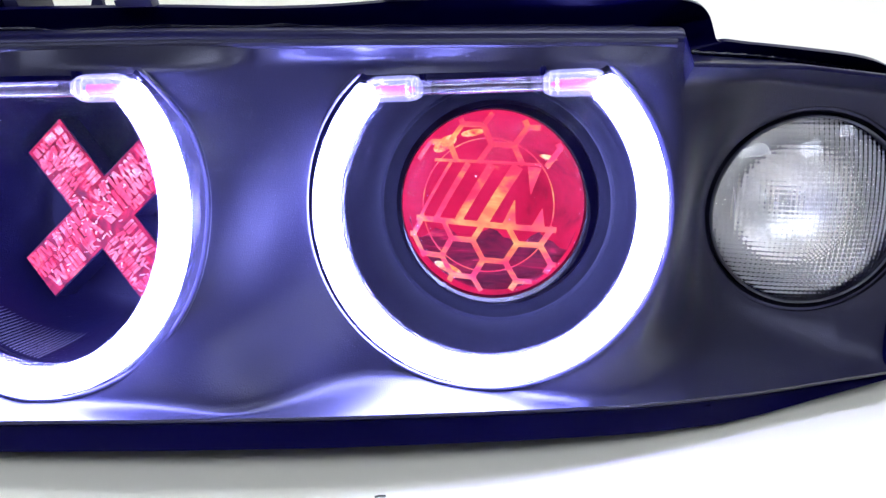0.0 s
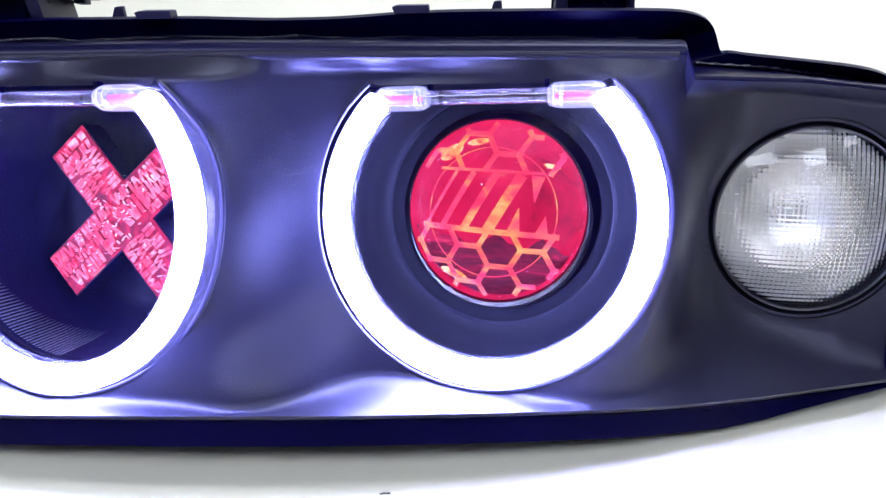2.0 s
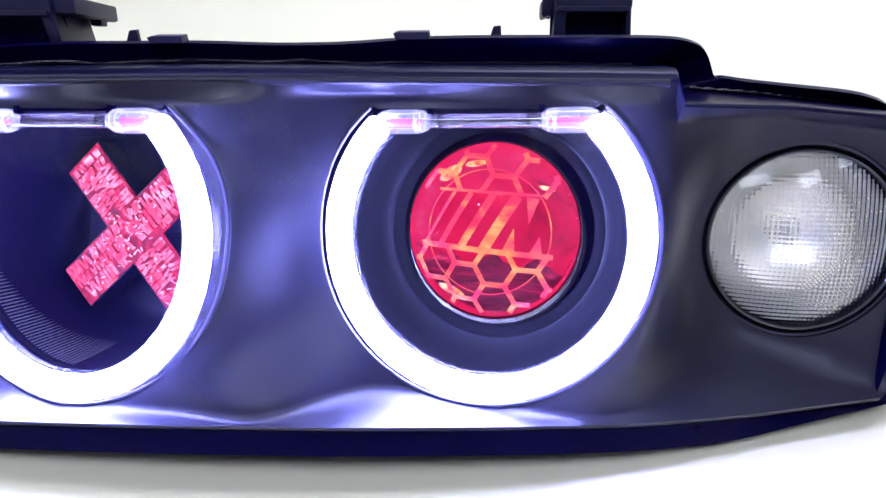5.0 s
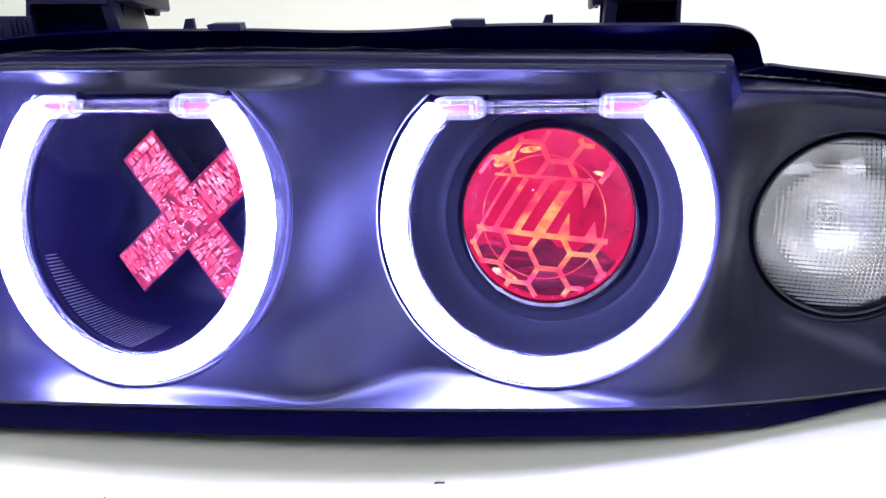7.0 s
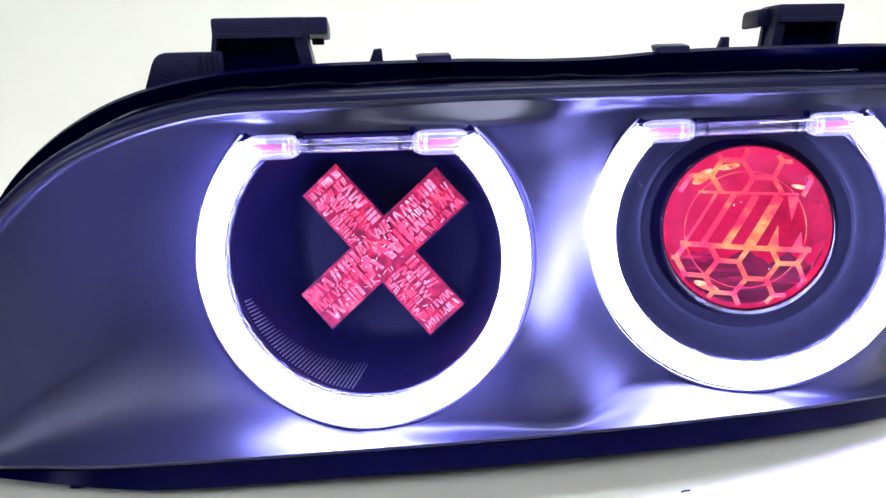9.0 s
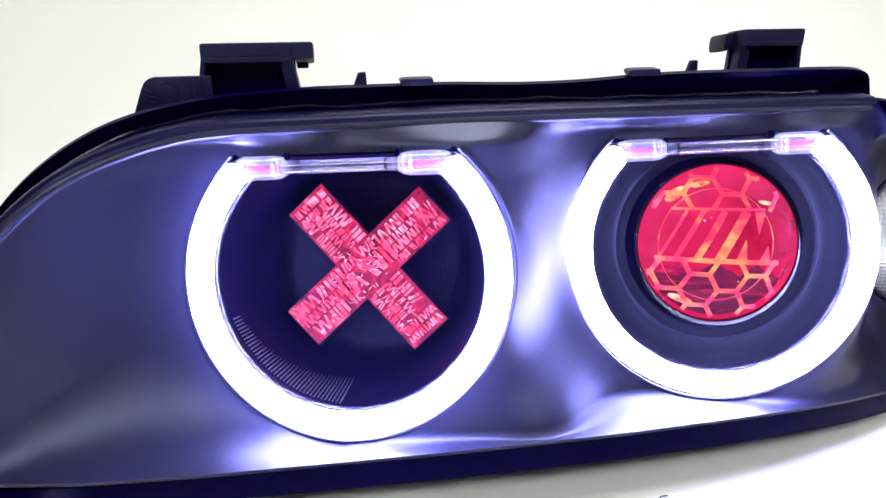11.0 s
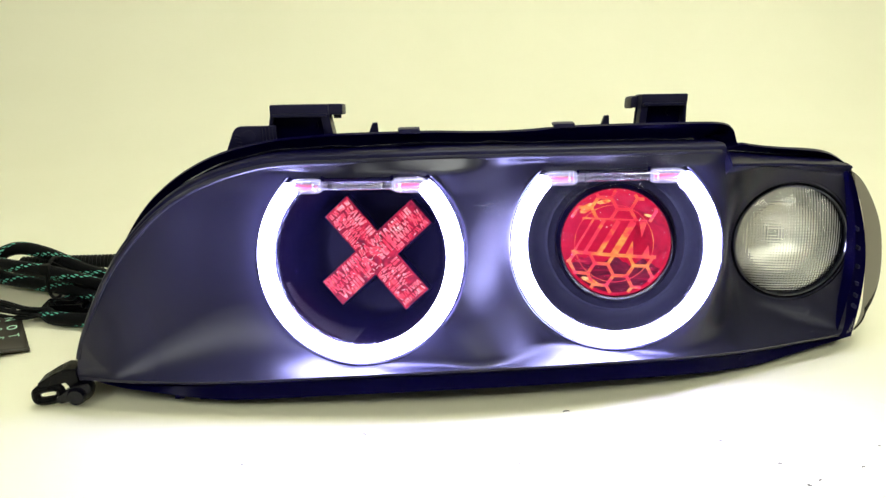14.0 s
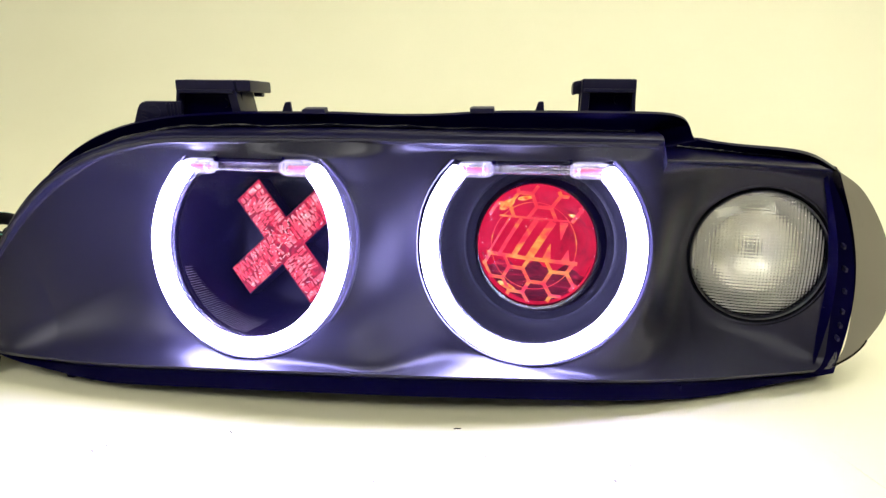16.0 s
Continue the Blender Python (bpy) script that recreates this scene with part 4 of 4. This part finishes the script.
for i in range(33):
    a = 2 * math.pi * i / 32
    ca, sa = math.cos(a), math.sin(a)
    ex, ez = .0078 * math.copysign(abs(ca) ** .7, ca), .0045 * math.copysign(abs(sa) ** .7, sa)
    path.append((-.3478 + ex, .2350, .0086 + ez + .14 * ex))
part("eye", tube(path, .0029, 10, False), FOOT, foot, "elongated eye")
part("eye_flange", tube([(x, y - .0026, z) for x, y, z in path], .0012, 8, False), FOOT, foot)
part("lug", tube([(-.3285, .2270 + .0020 * i, .0092) for i in range(9)], .0085, 24, radius=lambda i: (.0050, .0058, .0060, .0061, .0070, .0076, .0078, .0072, .0070)[i]), LUG, foot, "glossy round lug")
part("lug_arm", prism([(-.3420, .0080), (-.3300, .0160), (-.3200, .0180), (-.3190, .0110), (-.3320, .0050), (-.3400, .0035)], .2300, .2370, .0014), LUG, foot)
for x, w in ((-.268, .006), (-.252, .014), (.098, .008), (.112, .004)):
    p = along(LIP, np.interp(x, [r[1] for r in LIP], [r[0] for r in LIP]))
    part("moulded_lug", box(x, x + w, p[1] + .007, p[1] + .016, max(.0008, p[2] - .0165), p[2] - .008, .0008), BLACK, headlight, "small lug under the rim")

# ---- cables beside the lamp ----
def braid(name, base, fleck):
    """Woven sleeve: fine diagonal weave, with lanes of pale dashes winding round it."""
    m, nt, out = nodes_of(name)
    uv = nt.nodes.new("ShaderNodeUVMap")
    uv.uv_map = "UVMap"
    sp = nt.nodes.new("ShaderNodeSeparateXYZ")
    nt.links.new(uv.outputs[0], sp.inputs[0])

    def mix_of(ku, kv, op, level=0.0):
        n1 = nt.nodes.new("ShaderNodeMath")
        n1.operation, n1.inputs[1].default_value = "MULTIPLY", ku
        n2 = nt.nodes.new("ShaderNodeMath")
        n2.operation, n2.inputs[1].default_value = "MULTIPLY_ADD", kv
        n3 = nt.nodes.new("ShaderNodeMath")
        n3.operation = op
        nt.links.new(sp.outputs["X"], n1.inputs[0])
        nt.links.new(sp.outputs["Y"], n2.inputs[0])
        nt.links.new(n1.outputs[0], n2.inputs[2])
        nt.links.new(n2.outputs[0], n3.inputs[0])
        if op == "SINE":
            return n3
        n4 = nt.nodes.new("ShaderNodeMath")
        n4.operation, n4.inputs[1].default_value = "LESS_THAN", level
        nt.links.new(n3.outputs[0], n4.inputs[0])
        return n4
    lane = mix_of(1 / .046, 2.0, "FRACT", 0.20)
    dash = mix_of(1 / .0062, 5.0, "FRACT", 0.66)
    row = mix_of(-1 / .020, 14.0, "FRACT", 0.42)
    prod = lane
    for other in (dash, row):
        mu = nt.nodes.new("ShaderNodeMath")
        mu.operation = "MULTIPLY"
        nt.links.new(prod.outputs[0], mu.inputs[0])
        nt.links.new(other.outputs[0], mu.inputs[1])
        prod = mu
    b = add(nt, "ShaderNodeBsdfPrincipled", Roughness=0.48, Specular_IOR_Level=0.08)
    mixc = nt.nodes.new("ShaderNodeMix")
    mixc.data_type = "RGBA"
    mixc.inputs[6].default_value, mixc.inputs[7].default_value = (*base, 1), (*fleck, 1)
    nt.links.new(prod.outputs[0], mixc.inputs[0])
    nt.links.new(mixc.outputs[2], b.inputs["Base Color"])
    wa, wb = mix_of(2 * math.pi / .0019, 2 * math.pi * 11, "SINE"), mix_of(2 * math.pi / .0019, -2 * math.pi * 11, "SINE")
    sm = nt.nodes.new("ShaderNodeMath")
    nt.links.new(wa.outputs[0], sm.inputs[0])
    nt.links.new(wb.outputs[0], sm.inputs[1])
    bp = add(nt, "ShaderNodeBump", Strength=0.6, Distance=0.0003)
    nt.links.new(sm.outputs[0], bp.inputs["Height"])
    nt.links.new(bp.outputs[0], b.inputs["Normal"])
    nt.links.new(b.outputs[0], out.inputs[0])
    return m


BRAID = braid("black_braid_with_green_flecks", (0.0022, 0.0022, 0.0035), (0.20, 0.66, 0.52))
RUBBER = surface("black_rubber", (0.003, 0.003, 0.004), (0.007, 0.007, 0.008), (0.5, 0.65), big=60, bump=0.1, spec=0.14)
TAGMAT = surface("dark_brown_tag", (0.020, 0.016, 0.014), (0.035, 0.028, 0.024), (0.45, 0.6), big=60, bump=0.1)
INK = surface("pale_green_ink", (0.35, 0.62, 0.48), (0.45, 0.70, 0.55), (0.5, 0.6), big=100)


def cable(name, pts, r, material, label, seg=12, n=12, category="cable", group="cables beside the lamp"):
    path = catmull(pts, n)
    ob = part(name, tube(path, r, seg), material)
    run = [0.0]
    for p, q in zip(path, path[1:]):
        run.append(run[-1] + (q - p).length)
    layer = ob.data.uv_layers.new(name="UVMap")
    for poly in ob.data.polygons:
        ks = [ob.data.loops[li].vertex_index % seg for li in poly.loop_indices]
        wrap_over = max(ks) - min(ks) > seg / 2
        for li, k in zip(poly.loop_indices, ks):
            layer.data[li].uv = (run[ob.data.loops[li].vertex_index // seg], (k + (seg if wrap_over and k == 0 else 0)) / seg)
    return tagged(ob, label, category, group)


cable("braided_cable", [(-.300, .400, .0065), (-.345, .405, .016), (-.385, .415, .024), (-.420, .430, .034), (-.448, .440, .0365), (-.466, .440, .030), (-.470, .436, .020), (-.458, .428, .0140),
                        (-.430, .415, .0135), (-.385, .392, .0140), (-.345, .368, .0110), (-.315, .352, .0065)], .0056, BRAID, "black braided cable sleeve with green flecks, looped")
cable("braided_cable", [(-.300, .418, .0065), (-.350, .418, .0065), (-.400, .424, .0068), (-.445, .438, .0068), (-.480, .450, .0068), (-.505, .468, .0065), (-.540, .480, .0065)], .0058, BRAID, "black braided cable sleeve with green flecks, running beside the loop")
cable("braided_cable", [(-.322, .352, .0065), (-.350, .350, .0065), (-.376, .353, .0065), (-.395, .360, .0065), (-.402, .372, .0065), (-.394, .386, .0065), (-.370, .394, .0065), (-.340, .392, .0065)], .0058, BRAID, "black braided cable sleeve bent back on itself on the sheet")
cable("braided_cable", [(-.312, .384, .0065), (-.350, .384, .0180), (-.400, .396, .0290), (-.440, .412, .0300), (-.475, .432, .0260), (-.520, .440, .0065)], .0054, BRAID, "black braided cable sleeve lying over the bundle")
path = [(-.290 - .0008 * i, .442, .0215) for i in range(200)]
tagged(part("ribbed_conduit", tube(path, .0062, 14, radius=lambda i: .0062 if i % 4 < 2 else .0052), RUBBER, smooth=20), "black ribbed plastic conduit running behind the lamp", "conduit", "cables beside the lamp")
tie = thing("cable_tie", "black cable tie round the bundle", "cable tie")
part("strap", tube([(-.408, .409 + .017 * math.cos(2 * math.pi * i / 24), .020 + .017 * math.sin(2 * math.pi * i / 24)) for i in range(25)], .0014, 8, False), RUBBER, tie)
part("lock", box(-.4115, -.4045, .390, .396, .030, .038, .0008), RUBBER, tie)
for k in range(6):
    j = [rng.uniform(-.008, .008) for _ in range(8)]
    cable("thin_wire", [(-.398 + j[0], .380 + j[1], .003), (-.412 + j[2], .366 + j[3], .004 + .002 * k), (-.434 + j[4], .364 + j[5], .004 + .0022 * k), (-.458 + j[6], .380 + j[7], .004 + .002 * k),
                       (-.476 + j[1], .402 + j[0], .005 + .0015 * k), (-.515, .400 + .006 * k, .0025)], .0019, RUBBER, "thin black insulated wire in a tangle", 8, 10, "wire")
plug = thing("connector_plug", "dark grey plastic connector plug on the sheet", "connector", at=(-.385, .372, 0))
part("plug_body", box(-.020, .012, -.004, .012, .0005, .0125, .0012), FOOT, plug)
part("plug_lip", box(.0125, .021, -.006, .014, .0005, .0100, .0010), FOOT, plug)
part("latch", box(-.010, .004, -.0005, .005, .0128, .0150, .0006), FOOT, plug)

tag = thing("warning_tag", "dark brown flexible tag with pale green letters, lying flat", "tag", at=(-.4175, .3330, 0))
tag.rotation_euler = (0, 0, radians(-62))
rows = []
for i in range(17):
    rows.append([(-.036 + .066 * i / 16, -.040 + .0526 * j / 12, .0030 + .0035 * math.sin(math.pi * j / 12) + .0006 * math.sin(i * .8)) for j in range(13)])
sheet = part("tag_sheet", grid(rows), TAGMAT, tag)
sd = sheet.modifiers.new("thickness", "SOLIDIFY")
sd.thickness, sd.offset = .0022, -1.0


def lettering(text, size, m, parent, material):
    cu = bpy.data.curves.new("letters", "FONT")
    cu.body, cu.size, cu.extrude = text, size, .0001
    tmp = new("letters", cu)
    me = bpy.data.meshes.new_from_object(tmp.evaluated_get(bpy.context.evaluated_depsgraph_get()))
    bpy.data.objects.remove(tmp)
    me.transform(m)
    me.materials.append(material)
    ob = new("lettering", me)
    ob.parent = parent
    return ob


for n, (one, two) in enumerate(zip("NOT", "ASS")):
    lettering(one, .0102, Matrix.Translation((-.0285 + .0176 * n, .0012, .0072)), tag, INK)
    lettering(two, .0102, Matrix.Translation((-.0285 + .0176 * n, -.0088, .0070)), tag, INK)

# ---- flecks on the sheet ----
FLECKS = [(-.0223, .2015, 70, .0052), (.0608, .1624, 20, .0022), (.0847, .1384, 60, .0024), (.0911, .1181, 30, .0030), (.1292, .1315, 50, .0020), (-.2103, .1669, 0, .0014), (-.2153, .1613, 40, .0014),
          (-.1474, .1860, 20, .0030), (-.0049, .1773, 80, .0013), (.099, .122, 75, .0022), (.070, .176, 10, .0012), (-.060, .150, 30, .0012), (.150, .150, 65, .0016)]
for x, y, a, s in FLECKS:
    s *= .75
    bm = tube([(-s / 2, 0, 0), (-s * .15, s * .04, s * .05), (s / 2, -s * .02, 0)], .00022 + s * .03, 6)
    ob = part("lint_fleck", bm, SPECK, m=Matrix.Translation((x, y, .00035)) @ Matrix.Rotation(radians(a - 60), 4, "Z"))
    tagged(ob, "tiny dark fleck of lint on the cream sheet", "lint", "flecks on the sheet")

CREASE_INK = surface("paper_scuff", (0.66, 0.63, 0.50), (0.72, 0.69, 0.55), (0.6, 0.8), big=300)
for pts in (((.176, .205, 0), (.190, .176, 0), (.203, .148, 0), (.209, .126, 0)), ((.030, .170, 0), (.052, .166, 0), (.071, .158, 0)), ((-.020, .120, 0), (.008, .128, 0), (.036, .130, 0))):
    path = [p + Vector((0, 0, .00012)) for p in catmull(pts, 10)]
    ob = part("scuff_line", tube(path, .0002, 5, radius=lambda i, n=len(path): .00022 * math.sin(math.pi * (i + .5) / n)), CREASE_INK)
    tagged(ob, "faint thin scuff line on the cream sheet", "scuff", "scuffs on the sheet")
